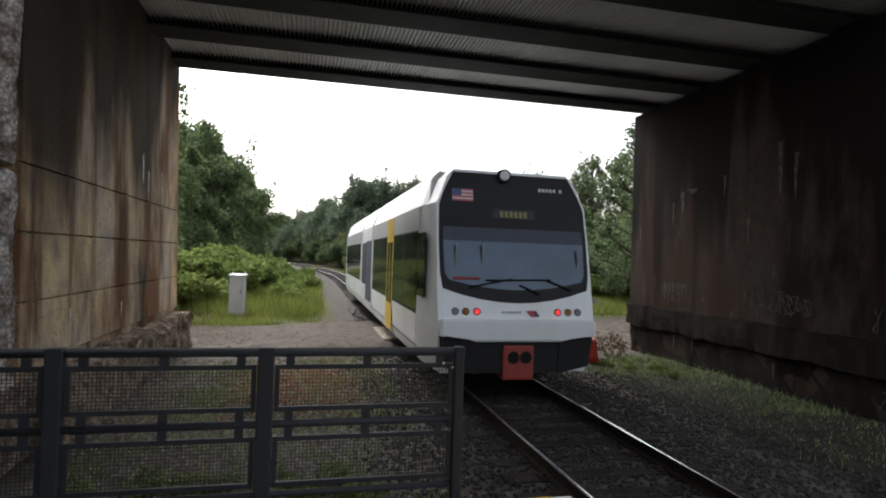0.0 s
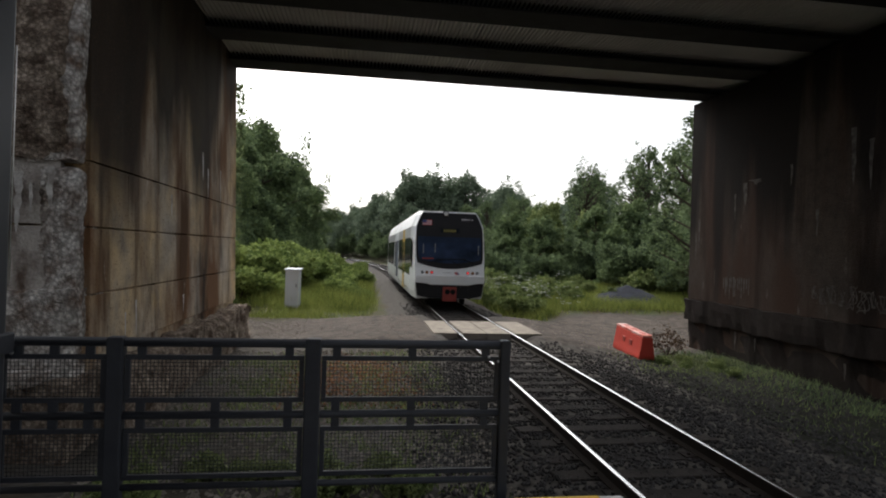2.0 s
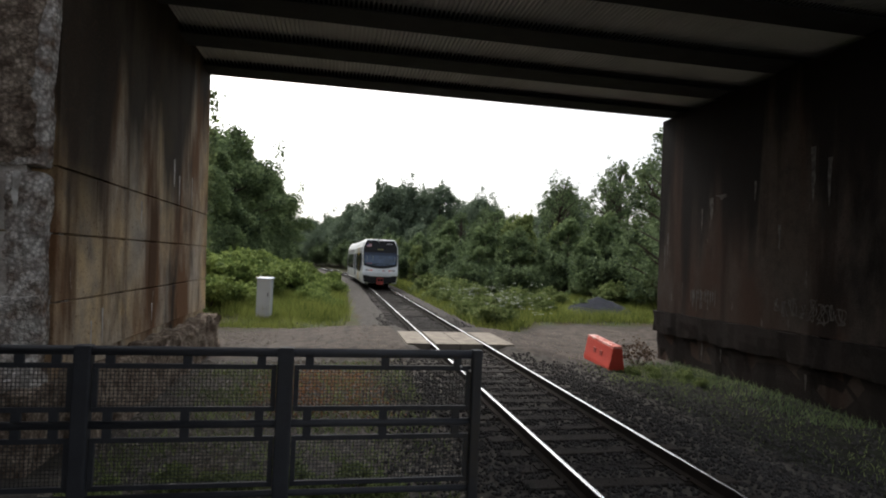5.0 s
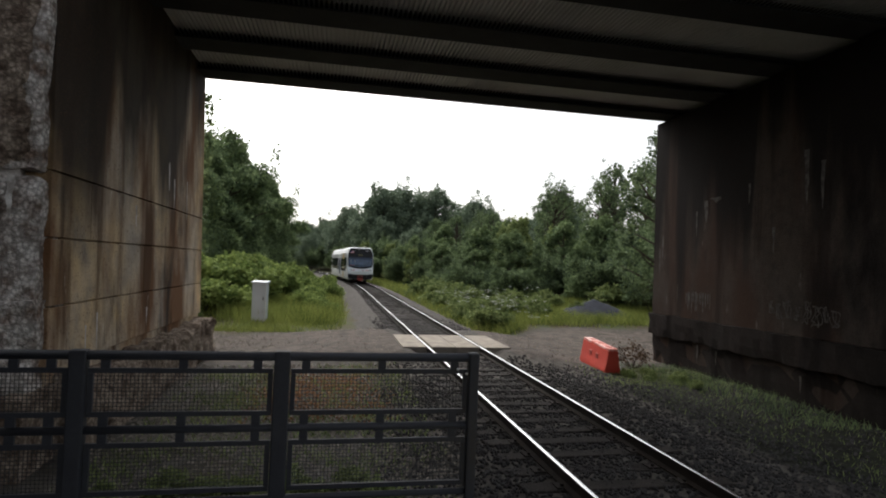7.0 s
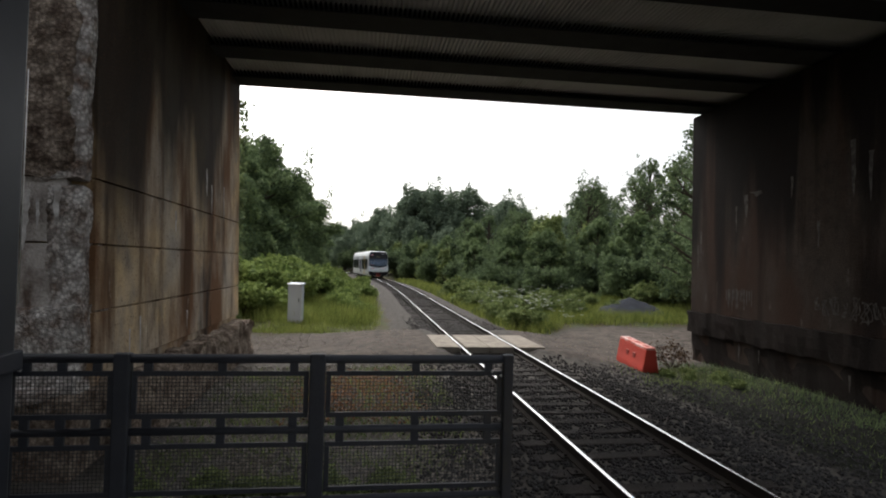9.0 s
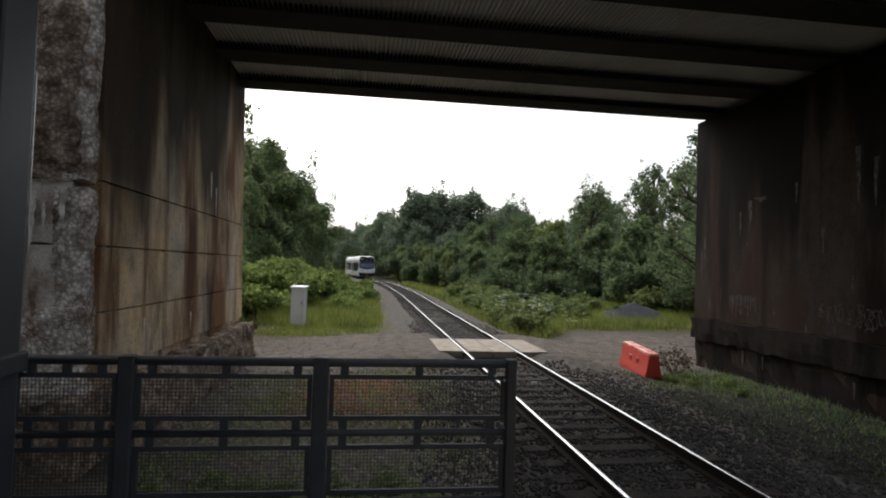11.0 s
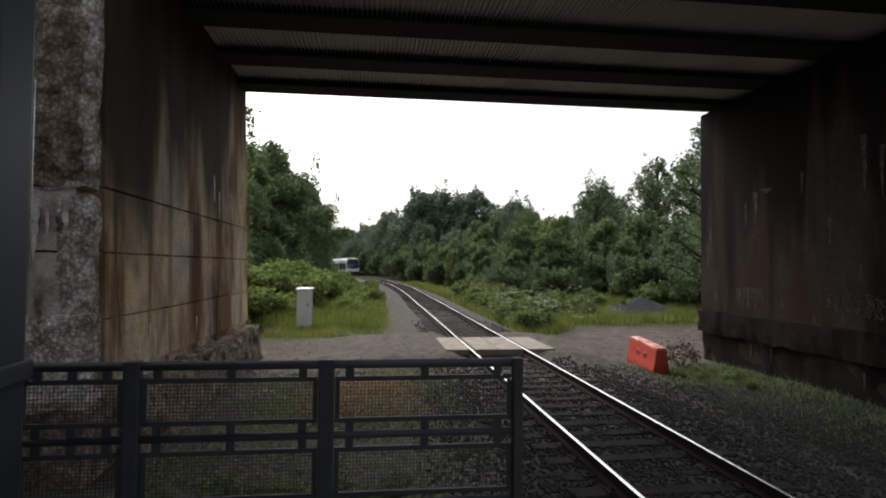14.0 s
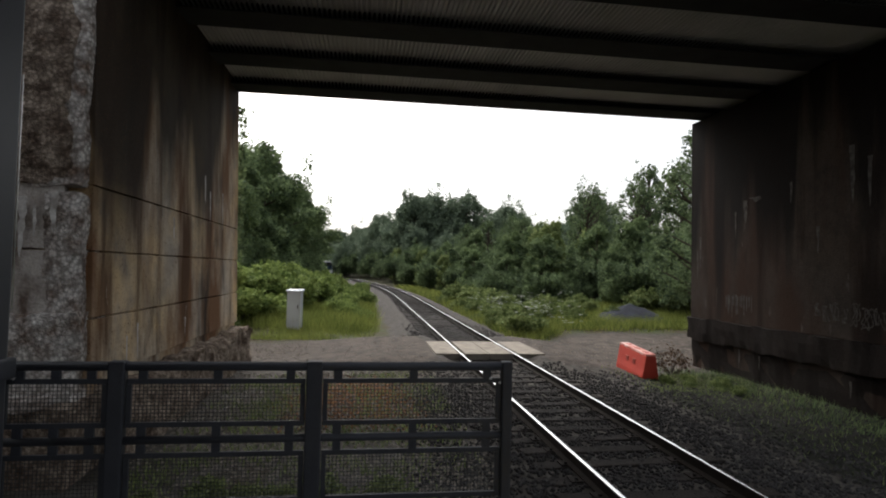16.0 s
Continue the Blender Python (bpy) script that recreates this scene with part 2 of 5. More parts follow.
PIER_L = pier_material("stained_concrete", (0.46, 0.40, 0.33), (0.60, 0.43, 0.23), (0.17, 0.090, 0.046), (0.030, 0.025, 0.020), (0.6, 0.54, 0.45), 0.06, (1.9, 4.3), 2.6)
# footing and ledge: shade at the wall's foot is put into the colour
PIER_FOOT = pier_material("shade_black_concrete", (0.017, 0.0135, 0.0115), (0.020, 0.014, 0.011), (0.012, 0.008, 0.0065), (0.005, 0.004, 0.0035), (0.022, 0.018, 0.016), 0.06)
# soot stains, and the right wall's shade put into all its colours
PIER_R = pier_material("sooty_shaded_concrete", (0.043, 0.034, 0.028), (0.050, 0.037, 0.028), (0.033, 0.018, 0.012), (0.007, 0.0055, 0.0048), (0.13, 0.115, 0.10), 0.11)



def spall_material(name, light, dark):
    """Concrete broken to the aggregate: pale stones in a brown and grey matrix."""
    s = material(name, light, 0.95, 0, dark, 4.5, 38, 1.0, spread=0.16)
    n, l = s.node_tree.nodes, s.node_tree.links
    b = n["Principled BSDF"]
    old = b.inputs["Base Color"].links[0].from_socket
    co, vo, rp, mx = (n.new("ShaderNode" + k) for k in ("TexCoord", "TexVoronoi", "ValToRGB", "Mix"))
    vo.inputs["Scale"].default_value = 17
    l.new(co.outputs["Object"], vo.inputs["Vector"])
    rp.color_ramp.elements[0].position, rp.color_ramp.elements[1].position = 0.25, 0.62
    rp.color_ramp.elements[0].color, rp.color_ramp.elements[1].color = (1.5, 1.5, 1.5, 1), (0.35, 0.33, 0.31, 1)
    l.new(vo.outputs["Distance"], rp.inputs["Fac"])
    mx.data_type, mx.blend_type = "RGBA", "MULTIPLY"
    mx.inputs["Factor"].default_value = 0.55
    l.new(old, mx.inputs["A"])
    l.new(rp.outputs[0], mx.inputs["B"])
    l.new(mx.outputs["Result"], b.inputs["Base Color"])
    bp = n["Bump"]
    bp.inputs["Distance"].default_value = 0.05
    return s


SPALL = spall_material("grey_spalled_aggregate", (0.68, 0.65, 0.61), (0.21, 0.15, 0.115))
SPALL_BROWN = spall_material("brown_spalled_concrete", (0.36, 0.295, 0.235), (0.11, 0.078, 0.058))
PIER_END = material("lime_washed_concrete", (0.46, 0.42, 0.38), 0.92, 0, (0.13, 0.095, 0.075), 2.6, 26, 0.9, spread=0.09, streak=1.5)
LIME = material("white_lime_run", (0.7, 0.68, 0.65), 0.9, 0, (0.26, 0.23, 0.2), 6, 40, 0.2)
ROAD_STONE = material("pale_road_stone", (0.30, 0.27, 0.23), 0.9, 0, (0.14, 0.12, 0.10), 8, 60, 0.2)
GRAFFITI = material("faded_grey_paint", (0.11, 0.10, 0.09), 0.9, 0, (0.022, 0.018, 0.015), 9, 40, 0.1)


# ---- helpers for meshes ----
def box(bm, x0, x1, y0, y1, z0, z1, bevel=0.0):
    vs = [bm.verts.new((x, y, z)) for x in (x0, x1) for y in (y0, y1) for z in (z0, z1)]
    fs = [(0, 1, 3, 2), (4, 6, 7, 5), (0, 4, 5, 1), (2, 3, 7, 6), (0, 2, 6, 4), (1, 5, 7, 3)]
    faces = [bm.faces.new([vs[i] for i in f]) for f in fs]
    if bevel:
        edges = list({e for f in faces for e in f.edges})
        bmesh.ops.bevel(bm, geom=edges, offset=bevel, segments=2, affect="EDGES", profile=0.6)
    return vs


def tube(bm, a, b, r0, r1=None, n=12, caps=True):
    a, b = Vector(a), Vector(b)
    r1 = r0 if r1 is None else r1
    q = (b - a).to_track_quat("Z", "Y")
    rings = [[bm.verts.new(p + q @ Vector((r * math.cos(2 * math.pi * i / n), r * math.sin(2 * math.pi * i / n), 0))) for i in range(n)] for p, r in ((a, r0), (b, r1))]
    for i in range(n):
        bm.faces.new((rings[0][i], rings[0][(i + 1) % n], rings[1][(i + 1) % n], rings[1][i])).smooth = True
    if caps:
        bm.faces.new(rings[0][::-1])
        bm.faces.new(rings[1])


def prism(bm, outline, axis, a, b):
    """An outline of (u, v) pairs pushed from a to b along an axis: x has (y, z), y has (x, z), z has (x, y)."""
    put = {"x": lambda u, v, w: (w, u, v), "y": lambda u, v, w: (u, w, v), "z": lambda u, v, w: (u, v, w)}[axis]
    lo, hi = ([bm.verts.new(put(u, v, w)) for u, v in outline] for w in (a, b))
    k = len(outline)
    bm.faces.new(lo)
    bm.faces.new(hi[::-1])
    for i in range(k):
        bm.faces.new((lo[i], hi[i], hi[(i + 1) % k], lo[(i + 1) % k]))


def mesh_of(name, bm, mat):
    bmesh.ops.recalc_face_normals(bm, faces=bm.faces)
    me = bpy.data.meshes.new(name)
    bm.to_mesh(me)
    bm.free()
    for x in mat if isinstance(mat, (list, tuple)) else (mat,):
        me.materials.append(x)
    return me


def part(name, bm, mat, parent, label=""):
    ob = new(name, mesh_of(name, bm, mat))
    ob.parent = parent
    return tagged(ob, label) if label else ob


def thing(name, bm, mat, label, category, group="", kind=""):
    return tagged(new(name, mesh_of(name, bm, mat)), label, category, group, kind)


def empty(name, label, category, m=None, group="", kind=""):
    ob = tagged(new(name), label, category, group, kind)
    if m is not None:
        ob.matrix_basis = m
    return ob


def quads(name, pts, mat, tris=False):
    """A mesh of loose four-cornered (or three-cornered) faces from an array (n, 4, 3)."""
    k = pts.shape[1]
    me = bpy.data.meshes.new(name)
    n = len(pts)
    me.vertices.add(n * k)
    me.vertices.foreach_set("co", pts.astype(np.float32).ravel())
    me.loops.add(n * k)
    me.loops.foreach_set("vertex_index", np.arange(n * k, dtype=np.int32))
    me.polygons.add(n)
    me.polygons.foreach_set("loop_start", np.arange(0, n * k, k, dtype=np.int32))
    me.polygons.foreach_set("loop_total", np.full(n, k, dtype=np.int32))
    me.materials.append(mat)
    me.update(calc_edges=True)
    return me


# ---- the track's line: straight, then two bends to the left ----
TRACK_X = 3.42
LINE = ((45.0, 0.0), (50.0, 1 / 420), (17.0, 0.0), (60.0, 1 / 200), (400.0, 0.0))   # length, curvature


def track(y):
    """Centre and heading (degrees, left positive) of the track at the distance y along it."""
    p, head, left_over = Vector((TRACK_X, 0, 0)), 0.0, y
    for length, curve in LINE:
        run = min(left_over, length)
        if run <= 0 and left_over != y:
            break
        mid = head + run * curve / 2
        chord = run if curve == 0 or run <= 0 else 2 / curve * math.sin(run * curve / 2)
        p = p + Vector((-math.sin(mid), math.cos(mid), 0)) * chord
        head += max(run, 0) * curve
        left_over -= run
        if run < length:
            break
    return p, math.degrees(head)


def track_x(y):
    return TRACK_X if y <= LINE[0][0] else track(y)[0].x


def smooth(a, b, v):
    u = min(max((v - a) / (b - a), 0), 1)
    return u * u * (3 - 2 * u)


def ground_z(x, y):
    d = x - track_x(y) if y < 400 else 99
    bed = -0.195
    side = -0.34 if d < 0 else -0.32 - 0.06 * smooth(2.0, 5.0, d) * (1 - smooth(14, 17, y))
    z = bed + (side - bed) * smooth(1.5, 2.6, abs(d))
    far_edge = 19.5 + 3.5 * smooth(2.5, 6.0, d)
    road = smooth(13.6, 15.3, y) * (1 - smooth(far_edge, far_edge + 2, y))
    road_z = -0.03 - (0.30 * smooth(2.0, 7.0, -d) if d < 0 else 0.40 * smooth(1.8, 4.5, d))
    if abs(d) > 0.95:
        z += (road_z - z) * road * smooth(0.95, 1.3, abs(d))
    bank = smooth(21, 30, y) * smooth(4.2, 10, -d)
    z += 0.9 * bank + 0.5 * smooth(22, 34, y) * smooth(5, 12, d)
    z += 0.05 * noise.noise((x * 0.8, y * 0.8, 0)) * smooth(1.6, 3.0, abs(d))
    z += 0.02 * noise.noise((x * 4, y * 4, 3))
    if y < 4.2:
        z = min(z, -0.25)
    return z


# ---- ground ----
def ground():
    xs = sorted({*np.round(np.arange(-6, 14.01, 0.22), 3), *np.round(np.arange(-40, -6, 1.2), 3), *np.round(np.arange(14.3, 50, 1.2), 3), -1800, -700, -250, -120, -70, 80, 130, 260, 700, 1800})
    ys = sorted({*np.round(np.arange(3, 26.01, 0.22), 3), *np.round(np.arange(26.4, 60, 0.7), 3), *np.round(np.arange(60, 200, 3.0), 3), -1500, -500, -150, -60, -30, -15, -6, -2, 0.5, 240, 320, 500, 900, 1800})
    verts = [(x, y, ground_z(x, y)) for y in ys for x in xs]
    w = len(xs)
    faces = [(j * w + i, j * w + i + 1, (j + 1) * w + i + 1, (j + 1) * w + i) for j in range(len(ys) - 1) for i in range(w - 1)]
    me = bpy.data.meshes.new("ground")
    me.from_pydata(verts, [], faces)
    me.shade_smooth()
    dirt, green, bridge_shade = (me.attributes.new(k, "FLOAT", "POINT") for k in ("dirt", "green", "bridge_shade"))
    dv, gv, pv = [], [], []
    for x, y, z in verts:
        d = x - track_x(y) if y < 400 else 99
        edge = 19.0 + 4.0 * smooth(2.5, 6.0, d) + 0.8 * noise.noise((x * 0.5, 3, 7))
        near = 0.9 * smooth(3.6, 5.2, d)
        road = smooth(13.8 + near, 15.4 + near * 0.6, y) * (1 - smooth(edge, edge + 1.5, y)) * smooth(1.2, 1.8, abs(d))
        far = smooth(edge, edge + 2.5, y) * (smooth(1.9, 3.0, -d) if d < 0 else smooth(2.0, 2.8, d))
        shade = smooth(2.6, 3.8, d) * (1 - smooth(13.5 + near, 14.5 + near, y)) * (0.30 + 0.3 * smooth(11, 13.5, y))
        left = smooth(2.4, 4.5, -d) * (1 - smooth(13, 15, y)) * 0.35
        dv.append(max(road, 0.7 * smooth(1.6, 0.8, abs(x + 0.2)) * smooth(2.6, 1.2, abs(y - 11.4))))
        gv.append(max(far, shade, left))
        # shade under the bridge, painted into the ground as a near-black layer
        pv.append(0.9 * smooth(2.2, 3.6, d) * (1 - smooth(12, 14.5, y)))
    dirt.data.foreach_set("value", dv)
    green.data.foreach_set("value", gv)
    bridge_shade.data.foreach_set("value", pv)
    m = material("ground_gravel_and_soil", (0.092, 0.084, 0.075), 0.95, 0, (0.033, 0.028, 0.023), 5, 14, 0.9)
    n, l = m.node_tree.nodes, m.node_tree.links
    b = n["Principled BSDF"]
    last = b.inputs["Base Color"].links[0].from_socket
    co = n.new("ShaderNodeTexCoord")
    for name, c0, c1, sc in (("dirt", (0.104, 0.086, 0.071), (0.042, 0.035, 0.030), 3.4), ("green", (0.045, 0.058, 0.018), (0.055, 0.042, 0.024), 1.1), ("bridge_shade", (0.018, 0.021, 0.011), (0.009, 0.008, 0.006), 3.5)):
        at, ns, rp, ad, mr, mx = (n.new("ShaderNode" + k) for k in ("Attribute", "TexNoise", "ValToRGB", "Math", "MapRange", "Mix"))
        at.attribute_name = name
        ns.inputs["Scale"].default_value, ns.inputs["Detail"].default_value = sc, 6
        l.new(co.outputs["Object"], ns.inputs["Vector"])
        rp.color_ramp.elements[0].position, rp.color_ramp.elements[1].position = 0.35, 0.65
        rp.color_ramp.elements[0].color, rp.color_ramp.elements[1].color = (*c0, 1), (*c1, 1)
        l.new(ns.outputs["Fac"], rp.inputs["Fac"])
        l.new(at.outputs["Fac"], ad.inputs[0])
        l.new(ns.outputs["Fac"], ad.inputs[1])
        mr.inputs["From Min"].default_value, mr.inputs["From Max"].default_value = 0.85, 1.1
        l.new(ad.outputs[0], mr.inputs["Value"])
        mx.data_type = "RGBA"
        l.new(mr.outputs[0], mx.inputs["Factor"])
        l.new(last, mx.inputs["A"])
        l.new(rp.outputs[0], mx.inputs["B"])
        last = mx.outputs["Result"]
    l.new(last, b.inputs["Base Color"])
    me.materials.append(m)
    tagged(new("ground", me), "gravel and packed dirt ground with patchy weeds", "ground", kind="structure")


ground()


# ---- bridge: two old concrete abutments, steel beams and deck ----
BR0, BR1 = 7.8, 16.1          # near and far end of the abutments


def abutment(name, face, side, batter, foot_top, levels, mat, label, seat=8.3, splits=()):
    """side -1: the abutment lies to the left of its face. Courses of poured concrete with recessed joints over a rough footing."""
    top = empty(name, label, "abutment", kind="structure")
    at = lambda z, inset=0.0: face + side * (batter * max(z - foot_top, 0) + inset)  # noqa: E731
    back = face + side * 7.0
    bm = bmesh.new()
    prism(bm, [(at(-1.5, 0.05), -1.5), (at(foot_top, 0.05), foot_top), (at(seat, 0.05), seat), (back, seat), (back, -1.5)], "y", BR0 + 0.06, BR1 - 0.05)
    part("core", bm, mat, top)
    if seat < 8:
        bm = bmesh.new()
        box(bm, *sorted((face + side * 0.95, back)), BR0 + 0.06, BR1 - 0.05, seat - 0.002, 8.3)
        part("back_wall", bm, mat, top)
    for i, (z, z1) in enumerate(zip(levels, levels[1:])):
        bm = bmesh.new()
        g = 0.011
        cuts = [BR0 + (0.02 if i % 2 else 0.0), *dict(splits).get(i, ()), BR1]
        for y0, y1 in zip(cuts, cuts[1:]):
            prism(bm, [(at(z), z + g), (at(z1), z1 - g), (at(z, 0.9), z1 - g), (at(z, 0.9), z + g)], "y", y0 + (0.006 if y0 != cuts[0] else 0), y1 - (0.006 if y1 != BR1 else 0))
        bmesh.ops.bevel(bm, geom=list(bm.edges), offset=0.008, segments=1, affect="EDGES")
        part("course", bm, mat, top)
    return top


left = abutment("wall_left", -3.40, -1, 0.025, 0.60, (0.74, 1.54, 2.40, 3.24, 7.2), PIER_L, "old concrete bridge abutment streaked with brown stains", splits={0: (9.6, 13.3, 14.7), 1: (11.4, 14.6), 2: (9.0, 13.9)})
right = abutment("wall_right", 9.76, 1, 0.0, 0.75, (1.02, 6.90), PIER_R, "sooty concrete bridge abutment darkened for shade, with faint graffiti", 6.88)


def rough_block(name, x0, x1, y0, y1, z0, z1, step, amount, mat, parent, label=""):
    """A block whose faces are broken and uneven."""
    bm = bmesh.new()
    nx, ny, nz = (max(2, int(abs(b - a) / step)) for a, b in ((x0, x1), (y0, y1), (z0, z1)))
    grid = {}

    def v(i, j, k):
        if (i, j, k) not in grid:
            p = Vector((x0 + (x1 - x0) * i / nx, y0 + (y1 - y0) * j / ny, z0 + (z1 - z0) * k / nz))
            edge = sum((i in (0, nx), j in (0, ny), k in (0, nz)))
            s = amount * (1.0 if edge < 2 else 1.7)
            c = Vector(((x0 + x1) / 2, (y0 + y1) / 2, (z0 + z1) / 2))
            off = noise.noise_vector(p * 2.2) * s + noise.noise_vector(p * 7.0) * s * 0.5 + noise.noise_vector(p * 19.0) * s * 0.35
            if edge >= 2:
                off += (c - p).normalized() * amount * (0.6 + noise.noise(p * 3))
            grid[i, j, k] = bm.verts.new(p + off)
        return grid[i, j, k]

    for i in range(nx):
        for j in range(ny):
            for k in (0, nz):
                bm.faces.new((v(i, j, k), v(i + 1, j, k), v(i + 1, j + 1, k), v(i, j + 1, k)))
    for i in range(nx):
        for k in range(nz):
            for j in (0, ny):
                bm.faces.new((v(i, j, k), v(i + 1, j, k), v(i + 1, j, k + 1), v(i, j, k + 1)))
    for j in range(ny):
        for k in range(nz):
            for i in (0, nx):
                bm.faces.new((v(i, j, k), v(i, j + 1, k), v(i, j + 1, k + 1), v(i, j, k + 1)))
    return part(name, bm, mat, parent, label)


rough_block("footing", -5.0, -3.02, 8.0, 16.35, -0.9, 0.60, 0.13, 0.11, SPALL_BROWN, left, "crumbling concrete footing ledge")
rough_block("footing", 9.80, 11.5, 7.4, 16.15, -1.4, 0.44, 0.25, 0.05, PIER_FOOT, right, "concrete footing, shade painted into its near-black colour")
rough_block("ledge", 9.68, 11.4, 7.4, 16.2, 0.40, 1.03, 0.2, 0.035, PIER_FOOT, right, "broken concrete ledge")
# near end of the left abutment: concrete broken away to the aggregate
rough_block("spalled_end", -9.0, -3.66, 7.60, 7.95, 3.25, 8.0, 0.075, 0.055, SPALL_BROWN, left, "spalled concrete end with bare aggregate")
rough_block("spalled_corner", -4.1, -3.54, 7.63, 8.2, 3.2, 7.0, 0.06, 0.028, SPALL, left, "broken concrete corner")
for z0, z1 in ((1.5, 2.40), (2.425, 3.25)):
    rough_block("lower_end", -9.0, -3.75, 7.66, 7.95, z0, z1, 0.1, 0.014, PIER_END, left, "smooth lime-streaked concrete end")
rough_block("broken_corner", -3.95, -3.50, 7.64, 8.1, 1.4, 3.15, 0.07, 0.04, SPALL, left)
# lit ledge top and dimmer base: light put into two concrete colours
rough_block("base_block", -9.0, -3.34, 7.14, 8.3, -0.9, 0.56, 0.2, 0.012, SPALL_BROWN, left, "brown concrete base, coloured dimmer than the ledge over it")
rough_block("base_ledge", -9.0, -3.62, 7.08, 7.6, 0.55, 0.66, 0.05, 0.02, SPALL, left, "crumbled concrete ledge, its lit top put in as a paler colour")
rough_block("spalled_base", -9.0, -3.46, 7.50, 8.3, 0.3, 1.62, 0.08, 0.05, SPALL, left, "crumbled grey concrete base")


def deck():
    top = empty("bridge_deck", "steel beam bridge deck with corrugated form panels", "bridge", kind="structure")
    for y0, y1 in ((8.6, 9.3), (10.82, 11.6), (13.0, 13.78), (15.15, 15.92)):
        bm = bmesh.new()
        c = (y0 + y1) / 2
        box(bm, -4.2, 10.6, y0, y1, 6.96, 7.00)
        box(bm, -4.2, 10.6, c - 0.03, c + 0.03, 7.00, 7.22)
        box(bm, -4.2, 10.6, y0 + 0.12, y1 - 0.12, 7.15, 7.20)
        part("beam", bm, BEAM, top)
    # corrugated panels between the beams
    bm = bmesh.new()
    x, up, pts = -4.2, 0, []
    while x < 10.6:
        pts += [(x, 7.14 + 0.06 * up), (x + 0.034, 7.14 + 0.06 * up)]
        x, up = x + 0.0475, 1 - up
    lo, hi = ([bm.verts.new((px, y, pz)) for px, pz in pts] for y in (7.9, 16.0))
    for i in range(len(pts) - 1):
        bm.faces.new((lo[i], lo[i + 1], hi[i + 1], hi[i]))
    part("deck_form", bm, DECK, top, "grey corrugated metal deck form")
    bm = bmesh.new()
    box(bm, -10.4, 16.7, 7.9, 15.95, 7.24, 7.7)
    part("slab", bm, PLATFORM, top)
    for y0, y1 in ((7.6, 7.9), (15.95, 16.25)):
        bm = bmesh.new()
        box(bm, -10.4, 16.7, y0, y1, 7.08, 8.5, 0.02)
        part("parapet", bm, PIER_L, top)


deck()


# lime runs and faded paint on the abutments
def runs(parent, spots, axis_x, mat):
    for y, z, w, h in spots:
        bm = bmesh.new()
        k = 7
        lo = []
        for i in range(k + 1):
            u = i / k
            wob = 0.25 * w * noise.noise((y * 9, z * 5, u * 3))
            half = w * 0.5 * (1 - u) ** 0.6 * (0.75 + 0.5 * noise.noise((y * 3, u * 6, 1))) + 0.004
            lo.append((y + wob - half, y + wob + half, z - h * u))
        for a, b in zip(lo, lo[1:]):
            bm.faces.new([bm.verts.new((axis_x(q[2]), yy, q[2])) for q, yy in ((a, a[0]), (a, a[1]), (b, b[1]), (b, b[0]))])
        part("lime_run", bm, mat, parent)


runs(left, [(10.9, 3.1, 0.12, 0.4), (12.9, 4.2, 0.16, 0.6), (13.3, 3.9, 0.10, 0.7), (9.3, 1.35, 0.07, 0.55), (14.4, 4.0, 0.07, 0.9), (8.9, 1.2, 0.06, 0.4), (11.6, 1.25, 0.05, 0.35)], lambda z: -3.40 - 0.025 * max(z - 0.6, 0) + 0.006, LIME)
runs(right, [(13.6, 4.25, 0.22, 0.6), (13.2, 4.3, 0.5, 0.14), (14.0, 4.0, 0.07, 0.7), (15.6, 3.4, 0.08, 0.9), (15.75, 3.0, 0.06, 0.8), (12.0, 4.5, 0.1, 0.5), (10.3, 5.0, 0.18, 1.2), (9.9, 4.7, 0.12, 1.0), (11.2, 3.4, 0.1, 0.6)], lambda z: 9.754, GRAFFITI)


runs(right, [(13.87, 0.36, 0.09, 0.5), (13.1, 0.3, 0.05, 0.35), (10.4, 0.2, 0.07, 0.35)], lambda z: 9.772, GRAFFITI)


def end_runs(spots):
    """White lime runs on the near end of the left abutment."""
    for x, z, w, h in spots:
        bm = bmesh.new()
        rows = [(x + 0.3 * w * noise.noise((x * 9, u * 3, 2)), w * 0.5 * (1 - u) ** 0.5 * (0.7 + 0.6 * noise.noise((x * 7, u * 7, 1))) + 0.004, z - h * u) for u in np.linspace(0, 1, 9)]
        for p, q in zip(rows, rows[1:]):
            bm.faces.new([bm.verts.new(c) for c in ((p[0] - p[1], 7.575, p[2]), (p[0] + p[1], 7.575, p[2]), (q[0] + q[1], 7.575, q[2]), (q[0] - q[1], 7.575, q[2]))])
        part("lime_run", bm, LIME, left)


end_runs([(-3.80, 3.12, 0.11, 0.5), (-4.16, 3.05, 0.14, 0.75), (-4.28, 2.95, 0.07, 0.55), (-4.02, 2.95, 0.05, 0.4)])


